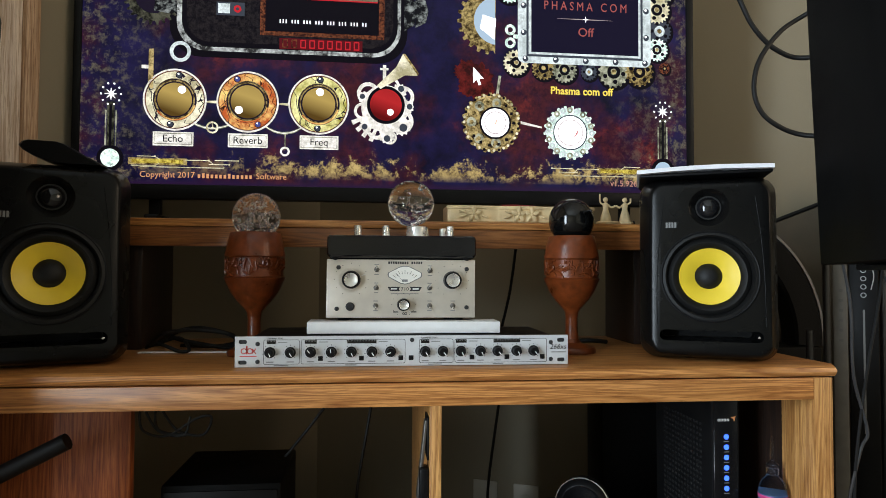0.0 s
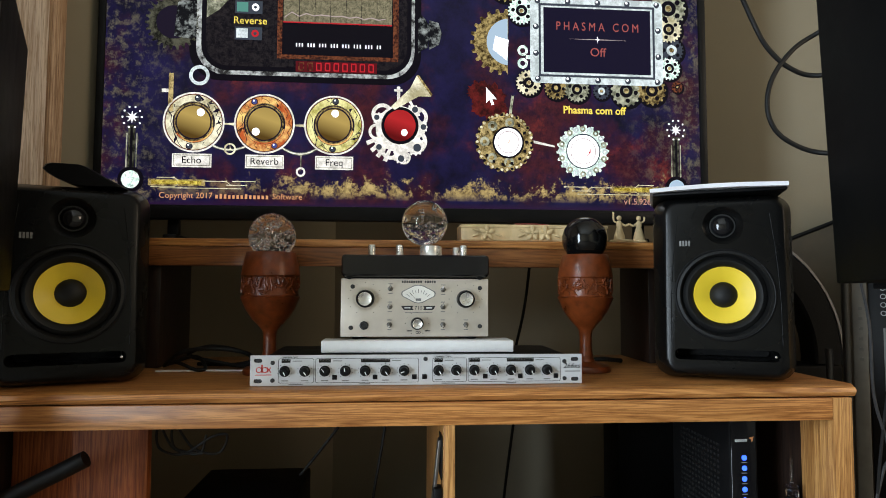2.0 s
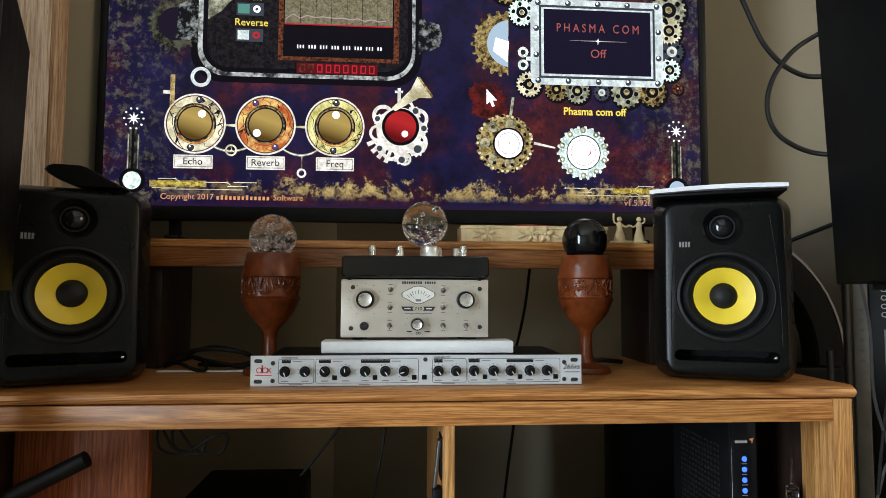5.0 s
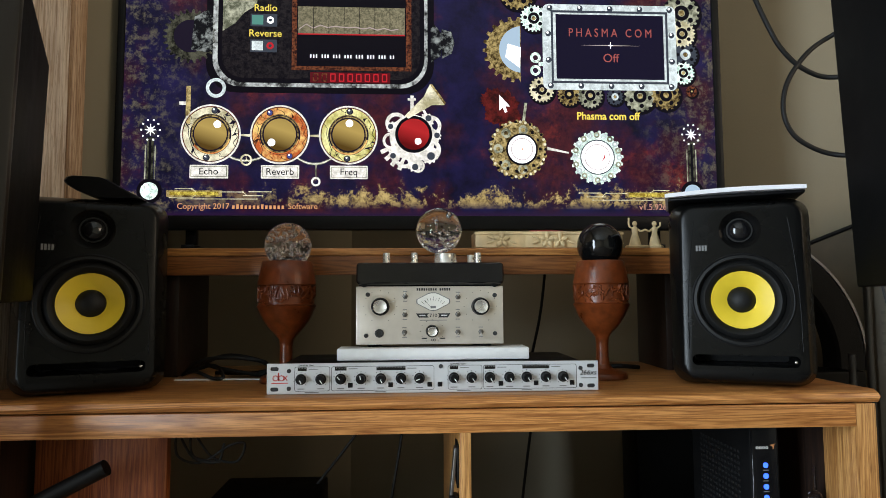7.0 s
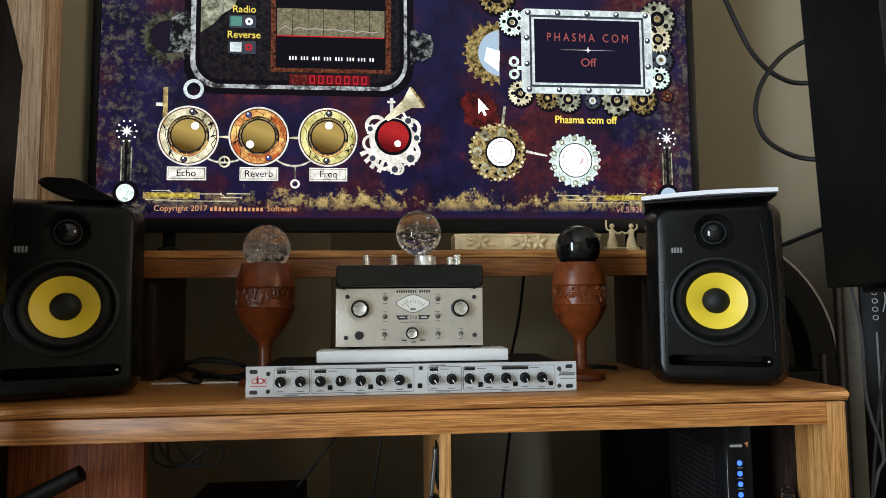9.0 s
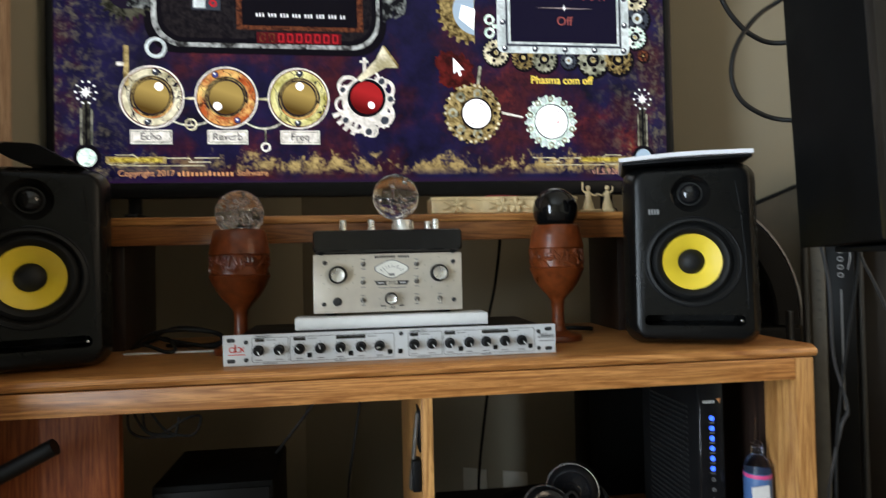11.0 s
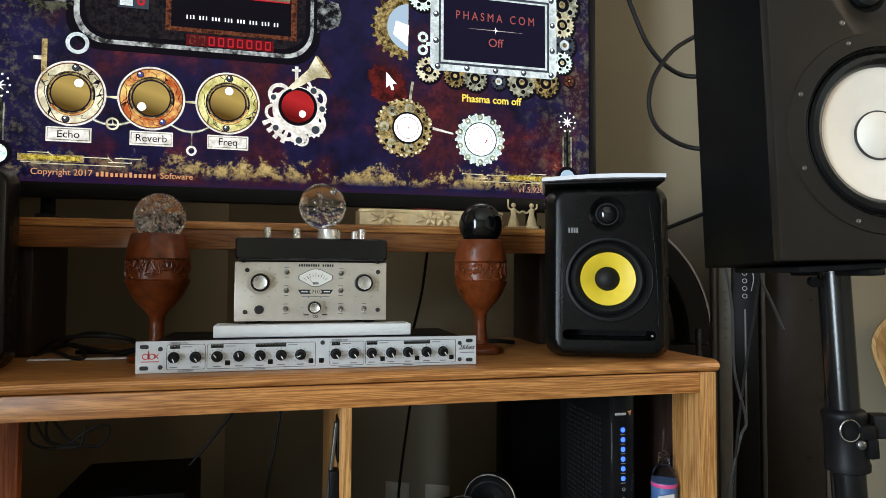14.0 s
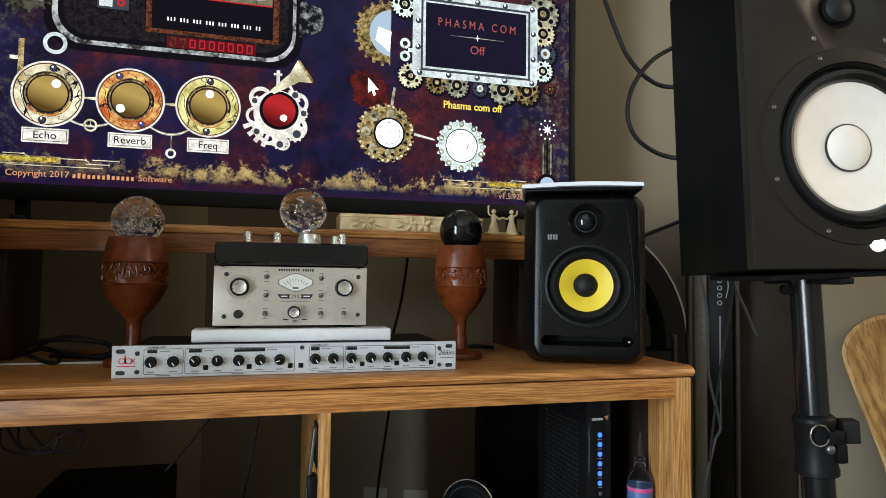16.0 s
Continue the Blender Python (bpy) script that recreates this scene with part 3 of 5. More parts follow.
show("shade_ring", flat(circle(-0.026, 1.014, 0.034)), "blackish", rd, 3)
show("cap", flat(circle(-0.026, 1.014, 0.0285)), "red", rd, 4)
show("dot", flat(circle(-0.018, 1.001, 0.006, 20)), "white", rd, 5)
show("horn", flat([(-0.042, 1.048), (-0.008, 1.082), (0.004, 1.106), (0.012, 1.1), (0.031, 1.074), (0.03, 1.068), (0.008, 1.068), (-0.036, 1.042)]), "ivory", rd, 5)
show("horn_mouth", flat([(0.004, 1.106), (0.008, 1.106), (0.033, 1.072), (0.031, 1.068)]), "gold", rd, 6)
show("horn_valve", join(flat(rect(-0.032, -0.026, 1.055, 1.085)), flat(rect(-0.037, -0.022, 1.076, 1.080))), "bone", rd, 4)

# the watch dials on the right of the picture
g1 = show("gear_dial", flat(gear(0.167, 0.988, 0.055, 24, 0.06)), "brass", level=2)
show("gear_ring", ring_plate(0.167, 0.988, 0.046, 0.049), "gold", g1, 3)
for k in range(9):
    a = radians(75 + 26 * k)
    show("cog", ring_plate(0.167 + 0.037 * math.cos(a), 0.988 + 0.037 * math.sin(a), 0.004, 0.009, n=18), "gold" if k % 2 else "olive", g1, 3)
for k in range(34):
    a = 2 * math.pi * k / 34
    show("bead", flat(circle(0.167 + 0.0508 * math.cos(a), 0.988 + 0.0508 * math.sin(a), 0.0026, 10)), "ivory" if k % 3 else "blackish", g1, 4)
for k in range(18):
    a = radians(205 + 12 * k)
    show("chain_link", flat(rect(0.167 + 0.041 * math.cos(a) - 0.0026, 0.167 + 0.041 * math.cos(a) + 0.0026, 0.988 + 0.041 * math.sin(a) - 0.0026, 0.988 + 0.041 * math.sin(a) + 0.0026)), "blackish" if k % 2 else "gold", g1, 4)
show("inner_shade", ring_plate(0.174, 0.988, 0.0255, 0.0295), "blackish", g1, 3)
show("dial_face", flat(circle(0.174, 0.988, 0.026)), "white", g1, 4)
show("dial_mark", ring_plate(0.174, 0.988, 0.019, 0.0205), "lilac", g1, 5)
show("needle", flat([(0.173, 0.986), (0.1755, 0.986), (0.1775, 0.997)]), "orange", g1, 5)
show("neck_chain", flat([(0.175, 1.036), (0.18, 1.036), (0.1855, 1.075), (0.1805, 1.075)]), "olive")
show("pointer", flat([(0.222, 0.988), (0.262, 0.981), (0.262, 0.984), (0.222, 0.993)]), "bone")
g2 = show("lace_dial", flat(gear(0.315, 0.974, 0.05, 22, 0.1)), "pale", level=2)
for k in range(20):
    a = 2 * math.pi * k / 20
    show("pearl", ring_plate(0.315 + 0.042 * math.cos(a), 0.974 + 0.042 * math.sin(a), 0.0025, 0.0055, n=14), "olive" if k % 2 else "steel", g2, 3)
show("dial_face", flat(circle(0.315, 0.974, 0.031)), "white", g2, 4)
show("dial_edge", ring_plate(0.315, 0.974, 0.0305, 0.0325), "slate", g2, 5)
show("dial_mark", ring_plate(0.315, 0.974, 0.023, 0.0242), "lilac", g2, 5)
show("needle", flat([(0.321, 0.964), (0.329, 0.972), (0.329, 0.98), (0.326, 0.972)]), "crimson", g2, 5)
show("cursor", flat([(0.1325, 1.088), (0.1325, 1.059), (0.139, 1.065), (0.143, 1.055), (0.1475, 1.057), (0.1435, 1.067), (0.152, 1.067)]), "white", level=5)
rnd = random.Random(11)
for cx, cz, r in ((0.135, 1.066, 0.036), (0.118, 1.08, 0.022), (0.155, 1.045, 0.02)):
    show("stain", flat([(cx + r * k * math.cos(q), cz + r * k * math.sin(q)) for q, k in [(2 * math.pi * i / 48, rnd.uniform(0.72, 1.1)) for i in range(48)]]), "stain", level=1)
show("lettering", fitted("Phasma com off", 0.2785, 0.3985, 1.0445, 0.0195, 0.0004), "yellow", level=3)
show("lettering", fitted("Copyright 2017", -0.448, -0.3564, 0.8775, 0.0145), "orange", level=3)
NAME_LETTERS = [(0, 0.008), (1, 0.0105), (2, 0.0095), (3, 0.008), (4, 0.008), (5, 0.008), (6, 0.008), (7, 0.0105), (8, 0.008), (9, 0.008), (10, 0.008), (11, 0.008), (12, 0.008)]
show("name_bar", join(*[flat(rect(-0.3514 + 0.0073 * k, -0.3472 + 0.0073 * k, 0.8775, 0.8775 + 0.78 * h)) for k, h in NAME_LETTERS]), "orange", level=3)
show("lettering", fitted("Software", -0.252, -0.200, 0.8775, 0.0145), "orange", level=3)
show("lettering", words("v1.5.926", 0.392, 0.8775, 0.0155), "peach", level=3)

# the message panel
mp = show("message_panel", flat(rrp(0.216, 0.472, 1.1, 1.262, 0.012)), "steel", level=3)
show("panel_edge", join(flat(rect(0.232, 0.456, 1.112, 1.116)), flat(rect(0.232, 0.456, 1.246, 1.25)), flat(rect(0.232, 0.236, 1.116, 1.246)), flat(rect(0.452, 0.456, 1.116, 1.246))), "slate", mp, 4)
show("panel_screen", flat(rect(0.241, 0.447, 1.120, 1.242)), "navy", mp, 5)
for k in range(5):
    for z in (1.107, 1.254):
        show("rivet", flat(circle(0.23 + 0.0575 * k, z, 0.0055, 14)), "slate", mp, 5)
        show("rivet_shine", flat(circle(0.2287 + 0.0575 * k, z + 0.0015, 0.0022, 10)), "white", mp, 6)
for k in range(2):
    for x in (0.2265, 0.4625):
        show("rivet", flat(circle(x, 1.155 + 0.05 * k, 0.0055, 14)), "slate", mp, 5)
        show("rivet_shine", flat(circle(x - 0.0013, 1.1565 + 0.05 * k, 0.0022, 10)), "white", mp, 6)
show("lettering", fitted("P H A S M A   C O M", 0.2655, 0.4235, 1.2, 0.0225), "salmon", mp, 6)
show("lettering", words("Off", 0.3445, 1.152, 0.023, align="CENTER"), "salmon", mp, 6)
show("divider_line", flat([(0.29, 1.1835), (0.3445, 1.1828), (0.40, 1.1835), (0.3445, 1.1844)]), "lilac", mp, 6)
show("star", flat([(0.339, 1.1836), (0.3436, 1.1826), (0.3446, 1.1775), (0.3456, 1.1826), (0.350, 1.1836), (0.3456, 1.1846), (0.3446, 1.19), (0.3436, 1.1846)]), "white", mp, 6)
rnd = random.Random(4)
for x, z, r, k in ((0.213, 1.10, 0.024, "ivory"), (0.2, 1.235, 0.026, "pale"), (0.265, 1.092, 0.022, "brass"), (0.305, 1.09, 0.024, "olive"), (0.352, 1.088, 0.016, "slate"), (0.4, 1.09, 0.03, "olive"),
                   (0.45, 1.092, 0.028, "brass"), (0.485, 1.21, 0.026, "ivory"), (0.49, 1.17, 0.024, "slate"), (0.485, 1.135, 0.022, "pale"), (0.485, 1.25, 0.035, "olive"), (0.5, 1.1, 0.011, "rust"), (0.205, 1.1, 0.011, "rust"),
                   (0.17, 1.285, 0.034, "brass")):
    show("gear_shadow", flat(circle(x + 0.002, z - 0.002, r * 1.1)), "blackish", level=0.4)
    d = show("gear", flat(gear(x, z, r, 16 + int(r * 500) % 7)), k, level=1)
    for q in range(5):
        a = 2 * math.pi * q / 5 + x * 9
        show("gear_slot", flat(circle(x + 0.62 * r * math.cos(a), z + 0.62 * r * math.sin(a), r * 0.14, 12)), "blackish", d, 2)
    show("gear_hub", ring_plate(x, z, r * 0.2, r * 0.42, n=20), "blackish" if k != "slate" else "steel", d, 2)
    show("hub_pin", flat(circle(x, z, r * 0.16, 14)), "gold", d, 2)
bg = show("big_gear", flat([p for p in gear(0.165, 1.175, 0.062, 22, 0.12) if p[0] < 0.175]), "brass", level=1)
show("gear_window", flat([p for p in circle(0.178, 1.175, 0.044, 60) if p[0] < 0.176]), "sky", bg, 2)
show("gear_pane", flat([(0.145, 1.16), (0.172, 1.14), (0.175, 1.178), (0.150, 1.185)]), "white", bg, 3)
for dz in (0.012, -0.012):
    show("key_loop", ring_plate(0.202, 1.148 + dz, 0.005, 0.010, n=20), "pale", level=2)
show("key_stem", flat(rect(0.208, 0.23, 1.1445, 1.1515)), "pale", level=2)

# the radio panel
rp = show("radio_panel", flat(rrp(-0.392, 0.0, 1.099, 1.40, 0.05)), "wornsteel", level=1)
show("radio_shadow", flat(rrp(-0.404, 0.012, 1.088, 1.41, 0.055)), "blackish", rp, 0.5)
show("radio_body", flat(rrp(-0.383, -0.006, 1.106, 1.395, 0.046)), "blackish", rp, 2)
show("radio_grille", flat(rrp(-0.375, -0.014, 1.114, 1.39, 0.04)), "grille", rp, 3)
show("worn_corner", flat([(-0.374, 1.30), (-0.374, 1.2), (-0.352, 1.215), (-0.335, 1.235), (-0.315, 1.248), (-0.30, 1.30)]), "olive", rp, 4)
show("graph_frame", flat(rect(-0.249, -0.03, 1.13, 1.30)), "rust", rp, 4)
show("graph_back", flat(rect(-0.240, -0.040, 1.137, 1.30)), "blackish", rp, 5)
show("graph_field", flat(rect(-0.238, -0.042, 1.197, 1.247)), "graph", rp, 6)
for k in range(1, 7):
    show("grid_line", flat(rect(-0.238 + 0.028 * k, -0.2372 + 0.028 * k, 1.197, 1.247)), "blackish", rp, 7)
line = [(-0.236 + 0.013 * k, 1.205 + 0.008 * abs(math.sin(k * 1.7)) * (1.3 - k / 15)) for k in range(15)]
show("graph_trace", flat(line + [(x, z - 0.0015) for x, z in reversed(line)]), "lilac", rp, 7)
show("red_line", flat(rect(-0.238, -0.042, 1.1945, 1.1965)), "crimson", rp, 7)
show("tick_row", join(*[flat(rect(-0.215 + 0.0052 * k, -0.213 + 0.0052 * k, 1.152, 1.158)) for k in range(30) if k % 4 != 3]), "white", rp, 6)
show("counter", flat(rect(-0.215, -0.069, 1.1065, 1.1255)), "dimred", rp, 5)
for k in range(9):
    x = -0.2115 + 0.0157 * k
    m = "crimson" if k > 1 else "rust"
    show("digit", join(flat(rect(x + 0.002, x + 0.011, 1.1215, 1.1235)), flat(rect(x + 0.0015, x + 0.0035, 1.109, 1.1225)), flat(rect(x + 0.0095, x + 0.0115, 1.109, 1.1225)), flat(rect(x + 0.002, x + 0.011, 1.1085, 1.1105))), m, rp, 6)
for t, z0, dot in (("Radio", 1.209, "teal"), ("Reverse", 1.1615, "crimson")):
    show("lettering", words(t, -0.297, z0 + 0.0285, 0.0185, align="CENTER"), "yellow", rp, 5)
    sw = show("switch", flat(rect(-0.324, -0.276, z0, z0 + 0.023)), "slate", rp, 5)
    show("switch_half", flat(rect(-0.321, -0.301, z0 + 0.003, z0 + 0.02)), "steel" if dot == "crimson" else "teal", sw, 6)
    show("switch_dot", ring_plate(-0.288, z0 + 0.0115, 0.003, 0.0065, n=20), "white" if dot == "teal" else "crimson", sw, 6)
sg = show("side_gear", flat([p for p in gear(-0.432, 1.19, 0.05, 26, 0.14)]), "dimgear", level=1)
show("gear_hole", flat(circle(-0.432, 1.19, 0.03)), "dark", sg, 2)
show("side_clamp", flat([(-0.43, 1.165), (-0.40, 1.16), (-0.392, 1.165), (-0.392, 1.235), (-0.40, 1.24), (-0.425, 1.225)]), "scrap", level=3)
show("side_clamp", flat([(0.006, 1.148), (0.025, 1.16), (0.028, 1.2), (0.012, 1.22), (0.006, 1.21)]), "scrap", level=2)
show("side_shell", flat([(0.026, 1.155), (0.045, 1.165), (0.05, 1.185), (0.044, 1.205), (0.026, 1.21)]), "scrap", level=3)
show("ring_foot", ring_plate(-0.385, 1.096, 0.012, 0.018, n=24), "steel", level=1)
show("rod", flat(rect(-0.437, -0.429, 1.03, 1.098)), "gold", level=3)
show("rod_end", flat(rect(-0.449, -0.437, 1.064, 1.07)), "bone", level=2)
for x in (-0.498, 0.495):
    lp = show("lamp_post", flat(rect(x - 0.006, x + 0.006, 0.93, 1.005)), "dimgear", level=2)
    show("post_groove", flat(rect(x - 0.002, x + 0.002, 0.93, 1.0)), "blackish", lp, 3)
    show("lamp_flame", flat([(x + 0.011 * (1, 0.3)[k % 2] * math.cos(k * math.pi / 8), 1.018 + 0.011 * (1, 0.3)[k % 2] * math.sin(k * math.pi / 8)) for k in range(16)]), "white", lp, 3)
    show("lamp_rim", flat(circle(x, 0.909, 0.022)), "blackish", lp, 2)
    show("lamp_ball", flat(circle(x, 0.909, 0.0155)), "sky" if x > 0 else "pale", lp, 3)
    s = 1 if x < 0 else -1
    def along(u):
        return x + s * u

    def strip(u0, u1, z0, z1):
        return flat(rect(min(along(u0), along(u1)), max(along(u0), along(u1)), z0, z1))
    show("ornate_bar", strip(0.03, 0.128, 0.899, 0.9105), "brass", lp, 2)
    show("bar_core", strip(0.036, 0.122, 0.9015, 0.908), "sulphur", lp, 3)
    for u0, u1, z in ((0.045, 0.075, 0.9125), (0.125, 0.165, 0.907), (0.165, 0.2, 0.9005), (0.035, 0.075, 0.8965), (0.175, 0.215, 0.9075), (0.05, 0.19, 0.8945)):
        show("thin_line", strip(u0, u1, z, z + 0.0013), "ivory", lp, 3)
        show("line_end", flat(circle(along(u1), z + 0.0006, 0.0016, 10)), "ivory", lp, 4)
    for u0, u1, z0, z1 in ((0.075, 0.082, 0.9125, 0.9075), (0.165, 0.172, 0.907, 0.9012), (0.075, 0.082, 0.8965, 0.901)):
        show("slant_line", flat([(along(u0), z0), (along(u1), z1), (along(u1), z1 + 0.0014), (along(u0), z0 + 0.0014)]), "ivory", lp, 3)
    for k in range(10):
        q = 2 * math.pi * k / 10
        show("spark", flat(circle(x + 0.0165 * math.cos(q), 1.018 + 0.0185 * math.sin(q), 0.0016, 8)), "white", lp, 3)
    show("post_edge", flat(rect(x - 0.0095, x - 0.0075, 0.93, 0.99)), "olive", lp, 2)
    show("post_edge", flat(rect(x + 0.0075, x + 0.0095, 0.93, 0.99)), "olive", lp, 2)


# ---- small loudspeakers with yellow cones ----
def lean(bm, k=0.05):
    m = Matrix.Identity(4)
    m[1][2] = k
    return moved(bm, m)


def yellow_speaker():
    sp = thing("loudspeaker", pose(0, 0, 0), "black studio loudspeaker with a yellow woofer cone, on the stand", "loudspeaker", "yellow-cone loudspeakers")
    rings = [rrect(0.080, 0.014, 0.270, 0.0, 0.018), rrect(0.0835, 0.011, 0.273, 0.0015, 0.02), rrect(0.0865, 0.008, 0.276, 0.007, 0.022), rrect(0.0985, 0.001, 0.284, 0.036, 0.026),
             rrect(0.100, 0.0, 0.285, 0.05, 0.026), rrect(0.097, 0.0, 0.283, 0.205, 0.02), rrect(0.091, 0.006, 0.277, 0.215, 0.018)]
    body = carve(loft(rings), [at(lathe([(0.0645, -0.03), (0.0645, 0.01)], 48, "y"), 0, 0, 0.1295), at(lathe([(0.016, -0.012), (0.03, 0.001), (0.031, 0.01)], 40, "y"), 0, 0, 0.2355),
                               loft([rrect(0.072, 0.031, 0.0475, -0.01, 0.008), rrect(0.072, 0.031, 0.0475, 0.004, 0.008), rrect(0.066, 0.033, 0.045, 0.06, 0.006)])])
    part("body", lean(body), BAFFLE, sp)
    part("port_lining", lean(loft([rrect(0.0655, 0.0335, 0.0445, 0.058, 0.005), rrect(0.0655, 0.0335, 0.0445, 0.0595, 0.005)])), CAVITY, sp)
    w = part("woofer", lean(at(lathe([(0.066, -0.001), (0.067, 0.0025), (0.063, 0.0035), (0.0605, 0.0), (0.059, -0.006), (0.056, -0.001), (0.052, 0.0015), (0.047, -0.001), (0.043, -0.0065), (0.0425, -0.03), (0.066, -0.029)], 56, "y", True), 0, 0, 0.1295)), RUBBER, sp)
    part("cone", lean(at(lathe([(0.0432, -0.006), (0.034, -0.010), (0.025, -0.0148), (0.0195, -0.0185), (0.0195, -0.024), (0.043, -0.024)], 56, "y", True), 0, 0, 0.1295)), YELLOW, w, "bright yellow woven cone")
    part("dust_cap", lean(at(lathe([(0.0001, -0.008), (0.007, -0.0088), (0.013, -0.0112), (0.0175, -0.0150), (0.0197, -0.0178), (0.0197, -0.023)], 40, "y"), 0, 0, 0.1295)), RUBBER, w)
    part("trim_ring", lean(at(loft([[(x, -0.0005 - d, z) for x, z in circle(0, 0, r, 56)] for r, d in ((0.0705, 0), (0.0705, 0.0012), (0.0685, 0.0022), (0.0665, 0.0012), (0.0665, 0))], True), 0, 0, 0.1295)), BLACK, w)
    t = part("tweeter", lean(at(lathe([(0.0165, -0.0116), (0.0162, -0.009), (0.013, -0.0045), (0.008, -0.002), (0.0001, -0.001)], 32, "y"), 0, 0, 0.2355)), GLOSS, sp)
    part("tweeter_ring", lean(at(ring_plate(0, 0, 0.0162, 0.0185, 0.0085, 0.002), 0, 0, 0.2355)), RUBBER, t)
    part("nameplate", lean(join(*[flat(rect(-0.062 + 0.0042 * k, -0.0592 + 0.0042 * k, 0.2045, 0.213), 0.0004, -0.0006) for k in range(4)])), GREYINK, sp, "small pale maker's mark")
    part("port_stud", lean(at(lathe([(0.0022, 0), (0.0018, 0.0015), (0.0001, 0.002)], 12, "y"), 0.066, 0, 0.039)), STEEL, sp)
    for sx in (-1, 1):
        ridge = [(sx * 0.0755, -0.0003, 0.055), (sx * 0.0752, -0.0003, 0.12), (sx * 0.071, -0.0003, 0.19), (sx * 0.064, -0.0003, 0.252)]
        part("panel_ridge", lean(tube(ridge, 0.0006, 8, 6)), BLACK, sp)
    return sp


sp = yellow_speaker()
sp.matrix_world = pose(0.4665, 0.002, TOP + 0.0005, 0, 0, -23) @ Matrix.Diagonal((1.03, 1.03, 1.015, 1))
copy_thing(sp, pose(-0.492, 0.002, TOP + 0.0005, 0, 0, 23))


# ---- large loudspeaker with a white cone, on a pole stand ----
def white_speaker():
    s = thing("loudspeaker", pose(0, 0, 0), "large black loudspeaker with a white cone, on a pole stand", "loudspeaker", "white-cone loudspeakers")
    def holes():
        return [at(lathe([(0.108, -0.045), (0.108, 0.01)], 64, "y"), 0, 0, 0.158), at(lathe([(0.02, -0.022), (0.042, -0.01), (0.06, 0.0005), (0.062, 0.01)], 56, "y"), 0, 0, 0.347)]
    part("cabinet", carve(box(-0.144, 0.134, 0.0185, 0.2, 0, 0.44, 0.0025, 2), holes()), VINYL, s)
    part("baffle", carve(box(-0.145, 0.135, 0, 0.0183, 0, 0.441, 0.003, 2), holes()), WARMBLACK, s, "brownish black front baffle")
    w = part("woofer", at(lathe([(0.108, -0.002), (0.108, 0.004), (0.1065, 0.006), (0.104, 0.003), (0.1025, -0.002), (0.0985, 0.0055), (0.0925, 0.0075), (0.087, 0.004), (0.0838, -0.004), (0.0835, -0.04), (0.107, -0.039)], 72, "y", True), 0, 0, 0.158), RUBBERGLOSS, s)
    part("cone", at(lathe([(0.0842, -0.003), (0.07, -0.0065), (0.05, -0.0115), (0.0315, -0.015), (0.0315, -0.036), (0.0838, -0.036)], 72, "y", True), 0, 0, 0.158), PAPERCONE, w, "matt white paper cone")
    part("dust_cap", at(lathe([(0.0305, -0.0150), (0.0295, -0.011), (0.022, -0.0065), (0.012, -0.0045), (0.0001, -0.004)], 48, "y"), 0, 0, 0.158), PAPERCONE, w)
    part("cap_ring", at(ring_plate(0, 0, 0.0299, 0.0318, 0.0122, 0.002, 48), 0, 0, 0.158), INK, w)
    part("frame_rim", at(loft([[(x, 0.0005 - d, z) for x, z in circle(0, 0, r, 64)] for r, d in ((0.129, 0), (0.1275, 0.003), (0.113, 0.005), (0.1085, 0.0065), (0.1082, 0))], True), 0, 0, 0.158), WARMBLACK, w)
    for a in range(22, 382, 45):
        x, z = 0.1205 * math.cos(radians(a)), 0.158 + 0.1205 * math.sin(radians(a))
        part("screw", at(join(lathe([(0.003, 0.003), (0.003, 0.0046), (0.002, 0.0052), (0.0012, 0.0042), (0.0001, 0.0042)], 14, "y")), x, 0, z), DARKSTEEL, w)
    t = part("tweeter", at(lathe([(0.019, -0.021), (0.0185, -0.014), (0.012, -0.009), (0.0001, -0.007)], 32, "y"), 0, 0, 0.347), RUBBER, s)
    for a in (225, 315, 45, 135):
        part("screw", at(lathe([(0.0035, -0.002), (0.0035, 0.0012), (0.0022, 0.0018), (0.0001, 0.001)], 14, "y"), 0.07 * math.cos(radians(a)), 0, 0.347 + 0.07 * math.sin(radians(a))), DARKSTEEL, t)
    part("power_light", at(lathe([(0.0105, -0.001), (0.0105, 0.002), (0.008, 0.003), (0.0001, 0.003)], 28, "y"), 0.021, 0, 0.032), LED_WHITE, s, "glowing white power light")
    return s


ws = white_speaker()
ws.matrix_world = pose(0.651, -0.336, 0.910, -2.0, -1.2, -10) @ Matrix.Scale(0.96, 4) @ Matrix.Translation((0, 0, -0.158))


